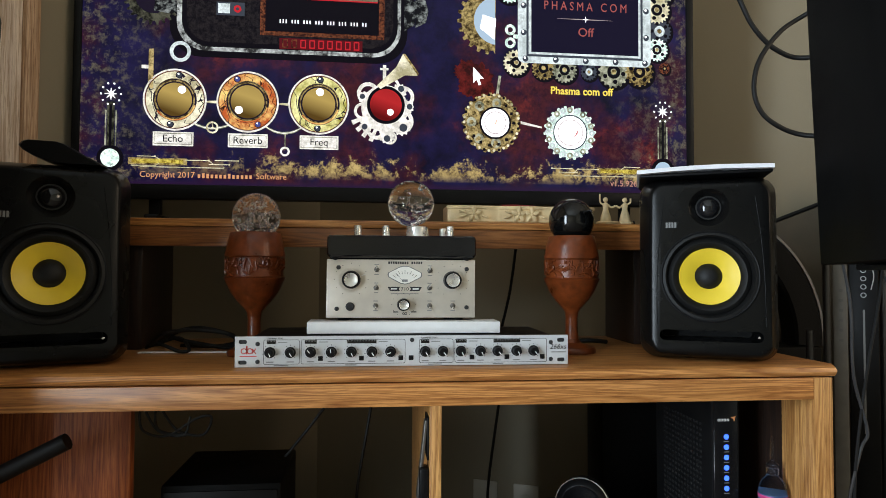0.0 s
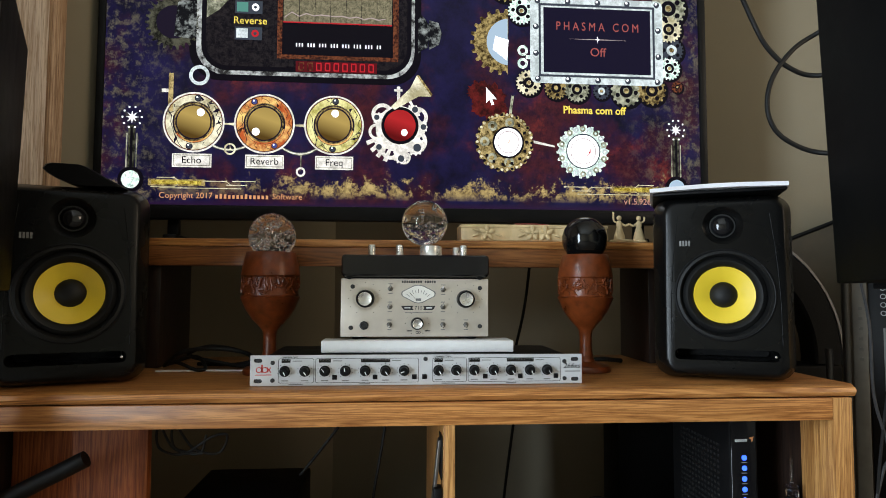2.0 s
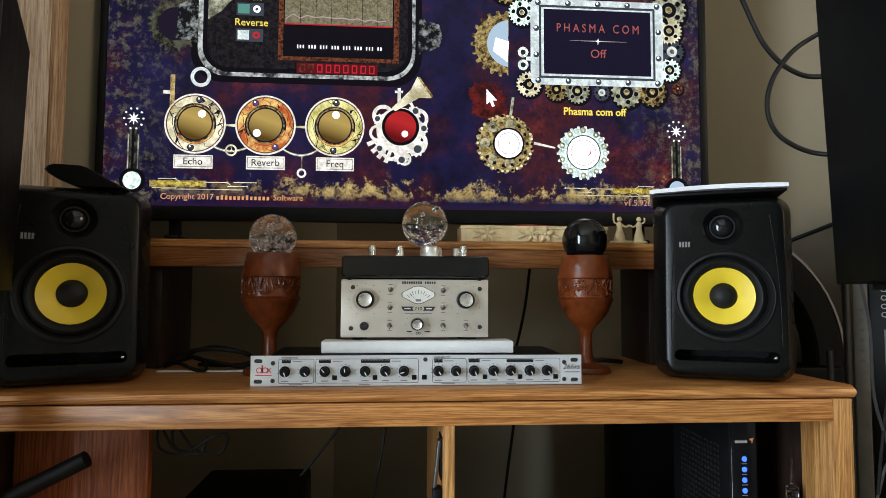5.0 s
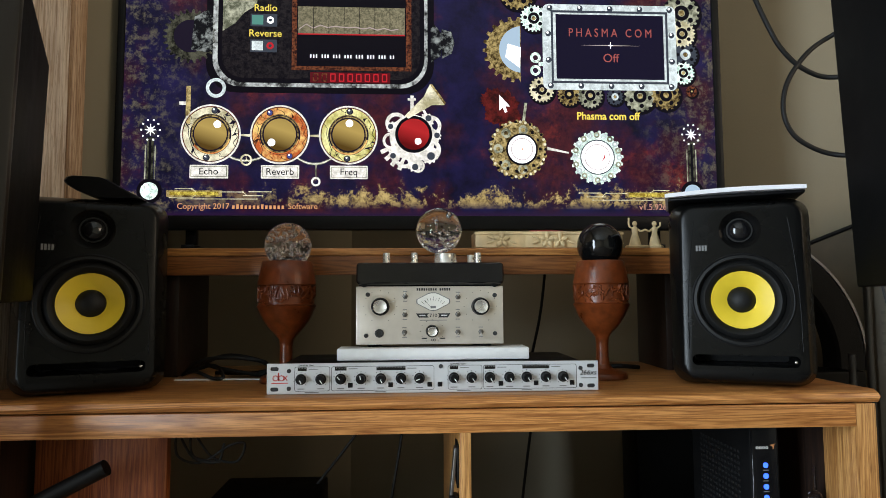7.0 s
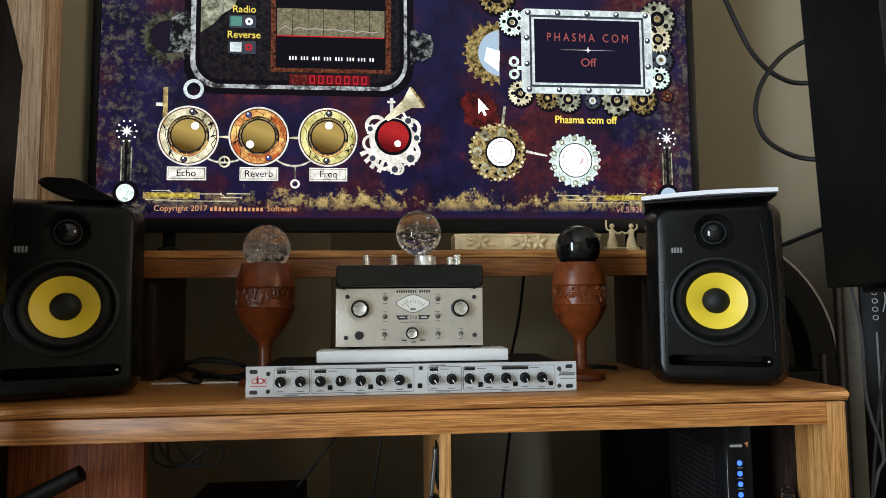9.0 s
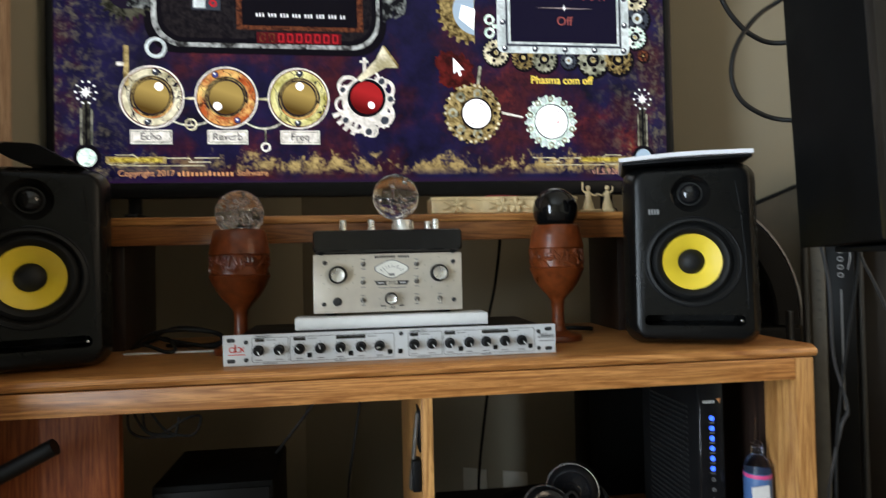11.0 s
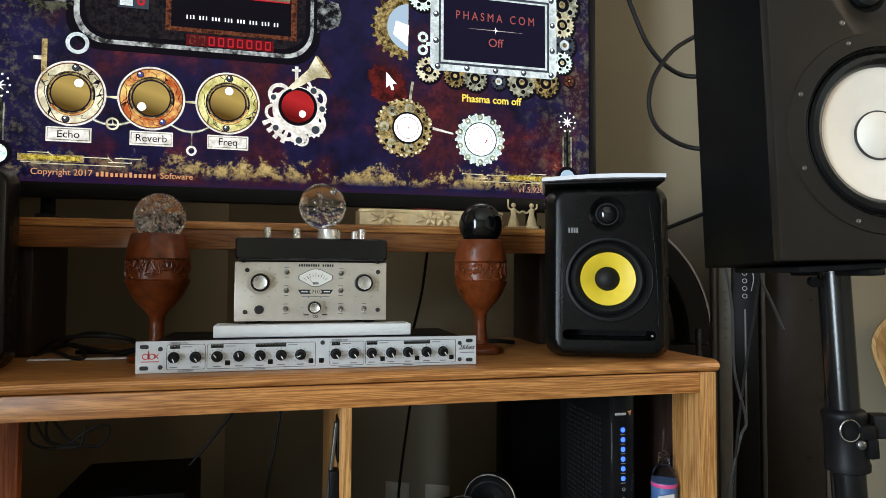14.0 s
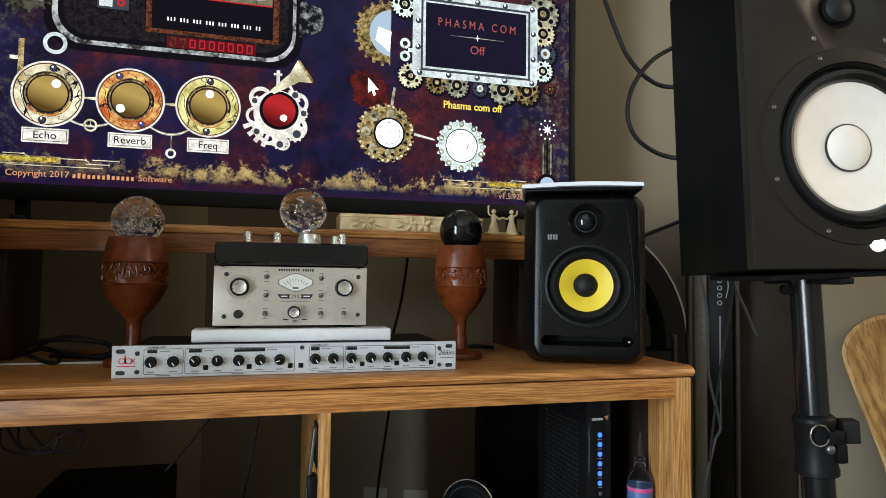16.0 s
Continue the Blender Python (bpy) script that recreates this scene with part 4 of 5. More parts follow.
def speaker_stand(m, label):
    s = thing("speaker_stand", m, label, "speaker stand", "speaker stands")
    part("top_plate", join(box(-0.095, 0.085, -0.075, 0.075, -0.008, -0.0005, 0.002), box(-0.01, 0.01, -0.08, 0.08, -0.016, -0.008, 0.002)), BLACK, s)
    part("pole", lathe([(0.0195, -0.28), (0.0195, -0.009), (0.018, -0.0085)], 32), POLE, s, "glossy black steel tube")
    c = part("collar", lathe([(0.0225, -0.272), (0.0265, -0.27), (0.027, -0.262), (0.0255, -0.258), (0.0248, -0.205), (0.0265, -0.202), (0.0265, -0.196), (0.0245, -0.193), (0.02, -0.19)], 32), BLACK, s)
    part("knob", moved(loft([rrect(0.013, -0.015, 0.015, y, 0.004) for y in (0, 0.02)]), pose(0.05, -0.012, -0.214, 0, 0, 75)), RUBBER, c)
    ring = [(-0.012 + 0.0135 * math.cos(a), -0.0272, -0.213 + 0.0135 * math.sin(a)) for a in [2 * math.pi * k / 24 for k in range(25)]]
    part("pin_ring", tube(ring, 0.0011, 6, 2), STEEL, c, "bright wire pull ring")
    part("lock_bolt", at(lathe([(0.006, 0), (0.006, 0.004), (0.004, 0.006), (0.0001, 0.007)], 20, "y"), 0.002, -0.0245, -0.232), DARKSTEEL, c)
    part("clamp", join(box(0.0, 0.02, -0.032, -0.02, -0.226, -0.208, 0.003), box(0.012, 0.026, -0.028, -0.016, -0.252, -0.226, 0.003)), BLACK, c)
    part("lower_tube", lathe([(0.0205, -0.74), (0.0205, -0.272)], 32), POLE, s)
    for a in (30, 150, 270):
        q = radians(a)
        part("leg", tube([(0.02 * math.cos(q), 0.02 * math.sin(q), -0.5), (0.2 * math.cos(q), 0.2 * math.sin(q), -0.66), (0.3 * math.cos(q), 0.3 * math.sin(q), -0.765)], 0.011, 10, 3), BLACK, s)
    part("bolt_hole", at(lathe([(0.0035, 0), (0.0035, 0.0008), (0.0001, 0.0009)], 16, "y"), 0.002, -0.0172, -0.088), CAVITY, s)
    part("wing_bolt", join(box(-0.033, -0.017, -0.006, 0.002, -0.03, -0.018, 0.002), at(lathe([(0.006, -0.004), (0.006, 0.004)], 16, "y"), -0.032, -0.004, -0.022)), BLACK, s)
    return s


speaker_stand(pose(0.661, -0.245, 0.755, 0, -3.2, -10), "black steel pole stand under the large loudspeaker")


# ---- rack unit, slab, preamplifier and pedal ----
def rack_unit(m):
    u = thing("rack_compressor", m, "silver grey rack-mount compressor with two rows of black knobs", "audio unit")
    part("chassis", box(-0.218, 0.218, 0.003, 0.15, 0.0005, 0.0435, 0.001), BLACK, u)
    slots = [loft([rrect(0.006, z - 0.003, z + 0.003, y, 0.0028, 4, x) for y in (-0.01, 0.01)]) for x in (-0.2305, 0.2305) for z in (0.0075, 0.0365)]
    part("front_panel", carve(box(-0.2413, 0.2413, 0, 0.0029, 0.0005, 0.0442, 0.0006, 1), slots), RACKGREY, u, "silver grey front panel")

    # Added black plates stand in for the shade inside the screw slots.
    for x0, x1 in ((-0.2405, -0.2195), (0.2195, 0.2405)):
        part("slot_shade", box(x0, x1, 0.003, 0.006, 0.001, 0.0435), INK, u)

    def px(v):
        return (v - 65) / 1040 * 0.4826 - 0.2413

    def frame_line(x0, x1, z0, z1):
        hw, c = (x1 - x0) / 2, (x0 + x1) / 2
        return loft([rrect(hw, z0, z1, -0.0003, 0.003, 4, c), rrect(hw - 0.0006, z0 + 0.0006, z1 - 0.0006, -0.0003, 0.0026, 4, c),
                     rrect(hw - 0.0006, z0 + 0.0006, z1 - 0.0006, 0.0004, 0.0026, 4, c), rrect(hw, z0, z1, 0.0004, 0.003, 4, c)], True)
    for x0, x1 in ((150, 259), (263, 583), (626, 734), (738, 1035)):
        part("section_line", frame_line(px(x0), px(x1), 0.0045, 0.0395), INK, u)
    turn = {292: -40, 355: -8, 537: -110}
    for v in (170, 231, 292, 355, 416, 479, 537, 645, 701, 758, 820, 875, 936, 991):
        x, z = px(v), 0.0215
        k = part("knob", at(lathe([(0.0078, 0), (0.0076, 0.003), (0.0062, 0.004), (0.0057, 0.012), (0.005, 0.013), (0.0001, 0.0131)], 24, "y"), x, 0, z), BLACK, u)
        part("pointer", at(moved(box(-0.0006, 0.0006, -0.0137, -0.0128, 0.0, 0.0056), pose(0, 0, 0, 0, turn.get(v, 145 if v % 2 else 155), 0)), x, 0, z), WHITEINK, k, "white pointer line")
        ticks = [at(moved(box(-0.0003, 0.0003, -0.0003, 0.0003, 0.0092, 0.0108), pose(0, 0, 0, 0, a, 0)), x, 0, z) for a in range(-140, 141, 35)]
        part("tick_marks", join(*ticks), INK, u)
        part("caption_bar", box(x - 0.005, x + 0.005, -0.0003, 0.0003, 0.0072, 0.0086), GREYINK, u)
    for x0, x1, n in ((160, 187, 3), (274, 310, 4), (403, 493, 10), (632, 658, 3), (742, 776, 4), (862, 948, 10)):
        w = part("meter_window", box(px(x0), px(x1), -0.0006, 0.0003, 0.0335, 0.0385), GLOSS, u)
        step = (px(x1) - px(x0)) / n
        for i in range(n):
            part("lamp", box(px(x0) + step * (i + 0.3), px(x0) + step * (i + 0.7), -0.0009, -0.0005, 0.0366, 0.0376), GREYINK, w)
        part("caption_bar", box(px(x1) + 0.003, px(x1) + 0.016, -0.0003, 0.0003, 0.0352, 0.0364), GREYINK, u)
    for v in (322, 447, 569, 601, 793, 905, 1020):
        part("button", join(box(px(v) - 0.0034, px(v) + 0.0034, -0.0008, 0.0003, 0.009, 0.0158, 0.0004, 1), box(px(v) - 0.0022, px(v) + 0.0022, -0.003, 0, 0.0102, 0.0146, 0.0005, 1)), BLACK, u)
    for v, z in ((133, 0.0335), (133, 0.0085), (604, 0.038), (1048, 0.0335), (1048, 0.0085)):
        part("screw", at(lathe([(0.0032, 0), (0.003, 0.0012), (0.0012, 0.0016), (0.0001, 0.0008)], 14, "y"), px(v), 0, z), INK, u)
    logo = [ring_plate(px(92), 0.0235, 0.003, 0.0042, -0.0004, 0.0004, 18), flat(rect(px(92) + 0.0032, px(92) + 0.0044, 0.0195, 0.031), 0.0004, -0.0004),
            ring_plate(px(110), 0.0235, 0.003, 0.0042, -0.0004, 0.0004, 18), flat(rect(px(110) - 0.0044, px(110) - 0.0032, 0.0195, 0.031), 0.0004, -0.0004),
            moved(box(-0.0006, 0.0006, -0.0004, 0, -0.0045, 0.0045), pose(px(122), 0, 0.0235, 0, 38, 0)), moved(box(-0.0006, 0.0006, -0.0004, 0, -0.0045, 0.0045), pose(px(122), 0, 0.0235, 0, -38, 0))]
    part("logo", join(*logo), REDINK, u, "red maker's mark")
    part("caption_bar", box(px(80), px(130), -0.0003, 0.0003, 0.0158, 0.0170), REDINK, u)
    t = words("266xs", 0, 0, 0.0105, -0.0004)
    shear = Matrix.Identity(4)
    shear[0][2] = 0.25
    part("model_number", at(moved(t, shear), px(1044), 0, 0.0235), INK, u)
    part("caption_bar", box(px(1050), px(1098), -0.0003, 0.0003, 0.0182, 0.0196), GREYINK, u)
    part("lettering", words("CHANNEL ONE", px(160), 0.0402, 0.0032, -0.0003), INK, u)
    part("lettering", words("CHANNEL TWO", px(632), 0.0402, 0.0032, -0.0003), INK, u)
    for x0, x1 in ((182, 225), (398, 432), (655, 697), (860, 892)):
        part("caption_bar", box(px(x0), px(x1), -0.0003, 0.0003, 0.0022, 0.0036), GREYINK, u)
    return u


rack_unit(pose(0, 0, TOP))
slab = piece("foam_slab", box(-0.1445, 0.1435, 0.024, 0.075, 0.6447, 0.6625, 0.0018, 2), STYRO, "thin white foam slab lying on the rack unit", "slab")


def preamp(m):
    u = thing("preamplifier", m, "desktop preamplifier with a champagne silver face and meter", "audio unit")

    def px(v):
        return (v - 445) / 795 * 0.218

    def pz(v):
        return (752 - v) / 312 * 0.0885
    part("case", box(-0.108, 0.108, 0.0035, 0.2, 0.0005, 0.0885, 0.002), BLACK, u)
    for x in (-0.085, 0.085):
        part("rear_foot", at(lathe([(0.009, -0.0215), (0.01, 0.0006)], 20), x, 0.13, 0), RUBBER, u)
        part("front_foot", at(lathe([(0.008, -0.0036), (0.009, 0.0006)], 20), x, 0.018, 0), RUBBER, u)
    part("face", box(-0.109, 0.109, 0, 0.0034, 0.0005, 0.0890, 0.001), SILVER, u, "champagne silver face plate")
    for v, w, r, ang in ((177, 547, 0.0122, 68), (718, 548, 0.0122, 98), (456, 680, 0.0086, 140)):
        part("scale", at(loft([[(x, y, z) for x, z in circle(0, 0, q, 40)] for q, y in ((r * 1.5, 0.0002), (r * 1.5, -0.0002), (r * 0.9, -0.0002))]), px(v), 0, pz(w)), SILVER, u)
        dots = [at(lathe([(0.0006, 0), (0.0006, 0.0003)], 8, "y"), px(v) + r * 2.0 * math.sin(radians(a)), 0, pz(w) + r * 2.0 * math.cos(radians(a))) for a in range(-150, 151, 30)]
        part("scale_dots", join(*dots), INK, u)
        k = part("knob", at(lathe([(r * 1.12, 0.0003), (r * 1.1, 0.003), (r * 1.06, 0.0055), (r * 1.02, 0.0122), (r * 0.98, 0.0130)], 36, "y"), px(v), 0, pz(w)), BLACK, u)
        part("cap", at(lathe([(r * 0.84, 0.0128), (r * 0.84, 0.0148), (r * 0.77, 0.0156), (r * 0.5, 0.0146), (0.0001, 0.0140)], 36, "y"), px(v), 0, pz(w)), CHROME, k, "spun metal cap")
        part("pointer", at(moved(box(-0.0004, 0.0004, -0.0007, 0, r * 1.1, r * 1.85), pose(0, 0, 0, 0, ang, 0)), px(v), 0, pz(w)), WHITEINK, k)
    for v, w in ((311, 492), (309, 590), (307, 686), (596, 497), (595, 590), (595, 686), (720, 686)):
        s = part("toggle_switch", at(lathe([(0.0042, 0), (0.0042, 0.0012), (0.0028, 0.0016), (0.0026, 0.003), (0.0016, 0.0034), (0.0001, 0.0034)], 6, "y"), px(v), 0, pz(w)), DARKSTEEL, u)
        part("lever", moved(lathe([(0.0011, 0.002), (0.0014, 0.0095), (0.0009, 0.0105), (0.0001, 0.0107)], 12, "y"), pose(px(v), 0, pz(w), -28 if w < 600 else 24, 0, 0)), STEEL, s)
        for dz in (0.0072, -0.0075):
            part("caption_bar", box(px(v) - 0.0032, px(v) + 0.0032, -0.0003, 0.0002, pz(w) + dz - 0.0006, pz(w) + dz + 0.0006), GREYINK, u)
    mx, mz = px(462), pz(522)
    dia = [(mx + a, mz + c) for a, c in ((-0.0255, 0.001), (-0.0245, 0.004), (-0.008, 0.0128), (-0.003, 0.0142), (0.003, 0.0142), (0.008, 0.0128), (0.0245, 0.004), (0.0255, 0.001), (0.0245, -0.003), (0.006, -0.0132), (0.0, -0.0142), (-0.006, -0.0132), (-0.0245, -0.003))]
    mt = part("meter", flat(dia, 0.001, -0.0008), GREYINK, u, "lozenge-shaped meter in a dark rim")
    part("meter_face", flat([(mx + (x - mx) * 0.93, mz + (z - mz) * 0.91) for x, z in dia], 0.001, -0.0014), DIALWHITE, mt)
    marks = []
    for k in range(9):
        a = radians(-48 + 12 * k)
        marks.append(moved(box(-0.0003, 0.0003, -0.0017, -0.0013, 0.0175, 0.0215 if k % 2 else 0.0235), pose(mx, 0, mz - 0.0155, 0, math.degrees(a), 0)))
    part("meter_marks", join(*marks), INK, mt)
    part("needle", moved(box(-0.0002, 0.0002, -0.0019, -0.0015, 0.003, 0.02), pose(mx, 0, mz - 0.0125, 0, -40, 0)), INK, mt)
    part("caption_bar", box(mx - 0.004, mx + 0.004, -0.0018, -0.0013, mz - 0.010, mz - 0.0065), GREYINK, mt)
    bz = pz(596)
    part("badge", join(flat([(mx - 0.0255, bz + 0.0032), (mx + 0.0255, bz + 0.0032), (mx + 0.0215, bz - 0.0032), (mx - 0.0215, bz - 0.0032)], 0.0006, -0.0005)), INK, u)
    part("badge_oval", loft([[(mx + 0.0088 * math.cos(a), y, bz + 0.0045 * math.sin(a)) for a in [k * math.pi / 16 for k in range(32)]] for y in (-0.0012, -0.0004)]), SILVER, u)
    part("model_number", words("710", mx, bz - 0.0026, 0.0078, -0.0015, "CENTER"), INK, u)
    part("caption_bar", join(box(mx - 0.0205, mx - 0.0115, -0.0008, -0.0004, bz - 0.0008, bz + 0.001), box(mx + 0.0115, mx + 0.0205, -0.0008, -0.0004, bz - 0.0008, bz + 0.001)), WHITEINK, u)
    part("caption_bar", box(mx - 0.02, mx + 0.02, -0.0003, 0.0002, bz - 0.0078, bz - 0.0068), GREYINK, u)
    part("name_bar", join(*[box(mx - 0.0245 + 0.0034 * k, mx - 0.0222 + 0.0034 * k, -0.0003, 0.0002, pz(462), pz(449)) for k in range(15) if k != 9]), INK, u)
    part("jack_socket", at(lathe([(0.0066, 0), (0.0064, 0.002), (0.0042, 0.0026), (0.0036, 0.001), (0.0001, 0.0009)], 24, "y"), px(172), 0, pz(690)), INK, u)
    for v, w in ((110, 482), (102, 702), (796, 488), (796, 695)):
        part("screw", at(lathe([(0.0034, 0), (0.0032, 0.0014), (0.0015, 0.0018), (0.0001, 0.0009)], 14, "y"), px(v), 0, pz(w)), INK, u)
    part("caption_bar", join(box(px(400), px(428), -0.0003, 0.0002, pz(722), pz(716)), box(px(497), px(525), -0.0003, 0.0002, pz(722), pz(716)), ring_plate(px(456), pz(728), 0.0012, 0.002, -0.0003, 0.0005, 14), ring_plate(px(468), pz(728), 0.0012, 0.002, -0.0003, 0.0005, 14)), INK, u)
    return u


preamp(pose(-0.005, 0.045, 0.6662) @ Matrix.Diagonal((1.037, 1, 1, 1)))

ped = thing("effects_pedal", pose(-0.0045, 0.036, 0.7552) @ Matrix.Diagonal((1.03, 1, 1, 1)), "black metal box with silver knobs lying on the preamplifier", "audio unit")
part("case", loft([rrect(0.1075, 0.006, 0.034, 0.0, 0.005), rrect(0.1095, 0.003, 0.0362, 0.003, 0.006), rrect(0.1095, 0.0005, 0.0365, 0.02, 0.006), rrect(0.1095, 0.0005, 0.0365, 0.15, 0.006), rrect(0.107, 0.003, 0.034, 0.155, 0.005)]), GLOSS, ped)
for x in (-0.098, 0.096):
    part("corner_foot", at(lathe([(0.005, 0), (0.005, 0.003), (0.0001, 0.004)], 16, "y"), x, 0.008, 0.0035), BLACK, ped)
for x, y, r, h in ((-0.067, 0.06, 0.0058, 0.0185), (-0.0235, 0.06, 0.0058, 0.0185), (0.0255, 0.06, 0.018, 0.0172), (0.068, 0.085, 0.0058, 0.0165), (0.077, 0.06, 0.0058, 0.0185)):
    flutes = lathe([(r * 1.08, 0), (r, 0.002), (r * 0.96, h - 0.001), (r * 0.88, h), (0.0001, h)], 28)
    part("knob", at(flutes, x, y, 0.0365), CHROME, ped, "turned silver knob")


# ---- goblets and glass balls ----
def goblet(m, label):
    g = thing("carved_goblet", m, label, "goblet", "carved goblets")
    part("foot", lathe([(0.036, 0.0003), (0.0365, 0.004), (0.034, 0.009), (0.024, 0.0125), (0.014, 0.016), (0.0105, 0.022)], 40), CARVED, g)
    part("stem", lathe([(0.0105, 0.0215), (0.0092, 0.035), (0.009, 0.055), (0.0105, 0.066), (0.016, 0.0735)], 28), CARVED, g)
    part("cup", lathe([(0.0155, 0.073), (0.024, 0.083), (0.033, 0.097), (0.0395, 0.113), (0.0418, 0.118), (0.0385, 0.1195), (0.0385, 0.132), (0.0385, 0.15), (0.0412, 0.1515), (0.0408, 0.154), (0.038, 0.17), (0.0345, 0.1865), (0.033, 0.188), (0.0315, 0.187), (0.033, 0.17), (0.034, 0.14), (0.028, 0.105), (0.01, 0.088)], 48), CARVED, g)
    rnd = random.Random(7)
    blocks = []
    for k in range(96):
        a, z = 2 * math.pi * k / 96 + rnd.uniform(-0.06, 0.06), rnd.uniform(0.124, 0.142)
        pts, way = [], rnd.uniform(-0.5, 2.2)
        for _ in range(rnd.choice((3, 4, 5))):
            pts.append((0.0392 * math.sin(a), -0.0392 * math.cos(a), z))
            a += 0.11 * math.cos(way)
            z = min(0.148, max(0.1215, z + 0.0058 * math.sin(way)))
            way += rnd.uniform(-0.9, 0.9)
        blocks.append(tube(pts, rnd.uniform(0.0011, 0.0024), 6, 3))
    for z in (0.1195, 0.1505):
        blocks.append(lathe([(0.0395, z - 0.0012), (0.0408, z), (0.0395, z + 0.0012)], 40, "z", True))
    part("carved_band", join(*blocks), CARVED, g, "band of carved relief figures")
    return g


goblet(pose(-0.2405, 0.142, TOP + 0.0003) @ Matrix.Diagonal((1.17, 1.17, 1.058, 1)), "carved dark red wooden goblet with a clear glass ball on it")
goblet(pose(0.2915, 0.142, TOP + 0.0003, 0, 0, 60) @ Matrix.Diagonal((1.14, 1.14, 1.058, 1)), "carved dark red wooden goblet with a black ball on it")


def sphere(r, seg=40, rings=24):
    bm = bmesh.new()
    bmesh.ops.create_uvsphere(bm, u_segments=seg, v_segments=rings, radius=r)
    return bm


def bubbles(n, r, size, seed, low):
    rnd = random.Random(seed)
    out = []
    for k in range(n):
        while True:
            p = Vector([rnd.uniform(-1, 1) for _ in range(3)])
            if 0.1 < p.length < 0.86 and (low is None or p.z < low + rnd.uniform(0, 0.7)):
                break
        b = bmesh.new()
        bmesh.ops.create_icosphere(b, subdivisions=2, radius=rnd.uniform(*size))
        out.append(at(b, *(p * r)))
    return join(*out)


def glass_ball(m, label, n, size, seed, low=None):
    g = thing("glass_ball", m, label, "glass ball", "glass balls")
    part("ball", sphere(0.0372, 64, 40), CLEAR, g).visible_shadow = False
    tagged(part("bubbles", bubbles(n, 0.0372, size, seed, low), BUBBLE, g, "air bubbles inside the glass"), kind="stuff")
    return g


glass_ball(pose(-0.2395, 0.142, TOP + 0.2255) @ Matrix.Scale(1.04, 4), "clear glass ball full of fine air bubbles, on a goblet", 700, (0.0006, 0.0014), 3)
glass_ball(pose(0.0115, 0.097, 0.8463), "clear glass ball with large air bubbles, on a silver knob", 120, (0.0009, 0.0024), 8, -0.1)
piece("black_ball", at(sphere(0.0388, 48, 32), 0.2915, 0.142, TOP + 0.2255), OBSIDIAN, "polished black stone ball resting on a goblet", "ball")

# ---- things on the raised shelf and on the loudspeakers ----
bx = thing("trinket_box", pose(0.2205, 0.213, 0.8263) @ Matrix.Scale(1.066, 4), "long carved ivory-coloured trinket box with flowers on the shelf", "box")


def wavy(x0, x1, z0, z1, dep, n=40):
    rings = []
    for z, k in ((z0, 0.985), (z0 + 0.002, 1), (z1 - 0.006, 1.0), (z1 - 0.005, 1.012), (z1 - 0.0015, 1.012), (z1, 1.0)):
        ring = []
        for i in range(n + 1):
            f = i / n
            ring.append((x0 + (x1 - x0) * (0.5 + (f - 0.5) * k), -0.006 * abs(math.sin(f * math.pi * 3)) ** 0.6 - (k - 1) * 0.15, z))
        ring += [(x1, dep, z), (x0, dep, z)]
        rings.append(ring)
    return loft(rings)


part("case", wavy(-0.128, 0.127, 0.0, 0.0285, 0.07), IVORY, bx)


def flower(cx, cz, s, y):
    out = []
    for k in range(5):
        a = radians(90 + 72 * k)
        b = sphere(1, 12, 8)
        out.append(moved(b, pose(cx + 0.55 * s * math.cos(a), y, cz + 0.55 * s * math.sin(a), 0, -math.degrees(a), 0) @ Matrix.Diagonal((s * 0.5, s * 0.22, s * 0.28, 1))))
    out.append(moved(sphere(1, 10, 8), Matrix.Translation((cx, y - s * 0.1, cz)) @ Matrix.Diagonal((s * 0.2, s * 0.2, s * 0.2, 1))))
    for k, a in enumerate((-20, 200, 160)):
        q = radians(a)
        out.append(moved(sphere(1, 10, 6), pose(cx + 1.5 * s * math.cos(q), y, cz + 0.9 * s * math.sin(q), 0, -a, 0) @ Matrix.Diagonal((s * 0.55, s * 0.14, s * 0.16, 1))))
    return join(*out)


for x in (-0.084, -0.006, 0.016, 0.1):
    part("flower", flower(x, 0.0138, 0.0138, -0.0078), IVORY, bx, "flower in relief")
piece("pen", tube([(0.187, 0.23, 0.8597), (0.217, 0.232, 0.8605), (0.252, 0.236, 0.8594)], 0.0014, 8), mat("dull_red", (0.25, 0.03, 0.03), 0.4), "slim red pen lying on the trinket box", "pen")


def figurine():
    out = [lathe([(0.020, 0), (0.021, 0.003), (0.019, 0.005)], 24), at(lathe([(0.014, 0), (0.015, 0.003), (0.013, 0.005)], 20), 0.03, 0, 0)]
    for x, s, h in ((-0.004, 1, 0.052), (0.03, -1, 0.045)):
        out.append(at(lathe([(0.0105, 0.004), (0.0085, 0.014), (0.0045, 0.026), (0.0055, 0.033), (0.003, 0.037), (0.0001, 0.038)], 18), x, 0, 0))
        out.append(at(sphere(0.0044, 14, 10), x, 0, 0.042))
        out.append(tube([(x + s * 0.003, 0, 0.034), (x + s * 0.01, -0.002, 0.029), (x + s * 0.0165, -0.002, 0.032)], 0.0017, 7, 4))
        out.append(tube([(x - s * 0.003, 0, 0.034), (x - s * 0.0095, 0, 0.038), (x - s * 0.010, 0, h)], 0.0016, 7, 4))
    return join(*out)


piece("figurine", moved(figurine(), pose(0.387, 0.222, 0.8263) @ Matrix.Diagonal((1.1, 0.8, 1.1, 1))), IVORY, "small ivory-coloured figurine of a dancing couple", "figurine")

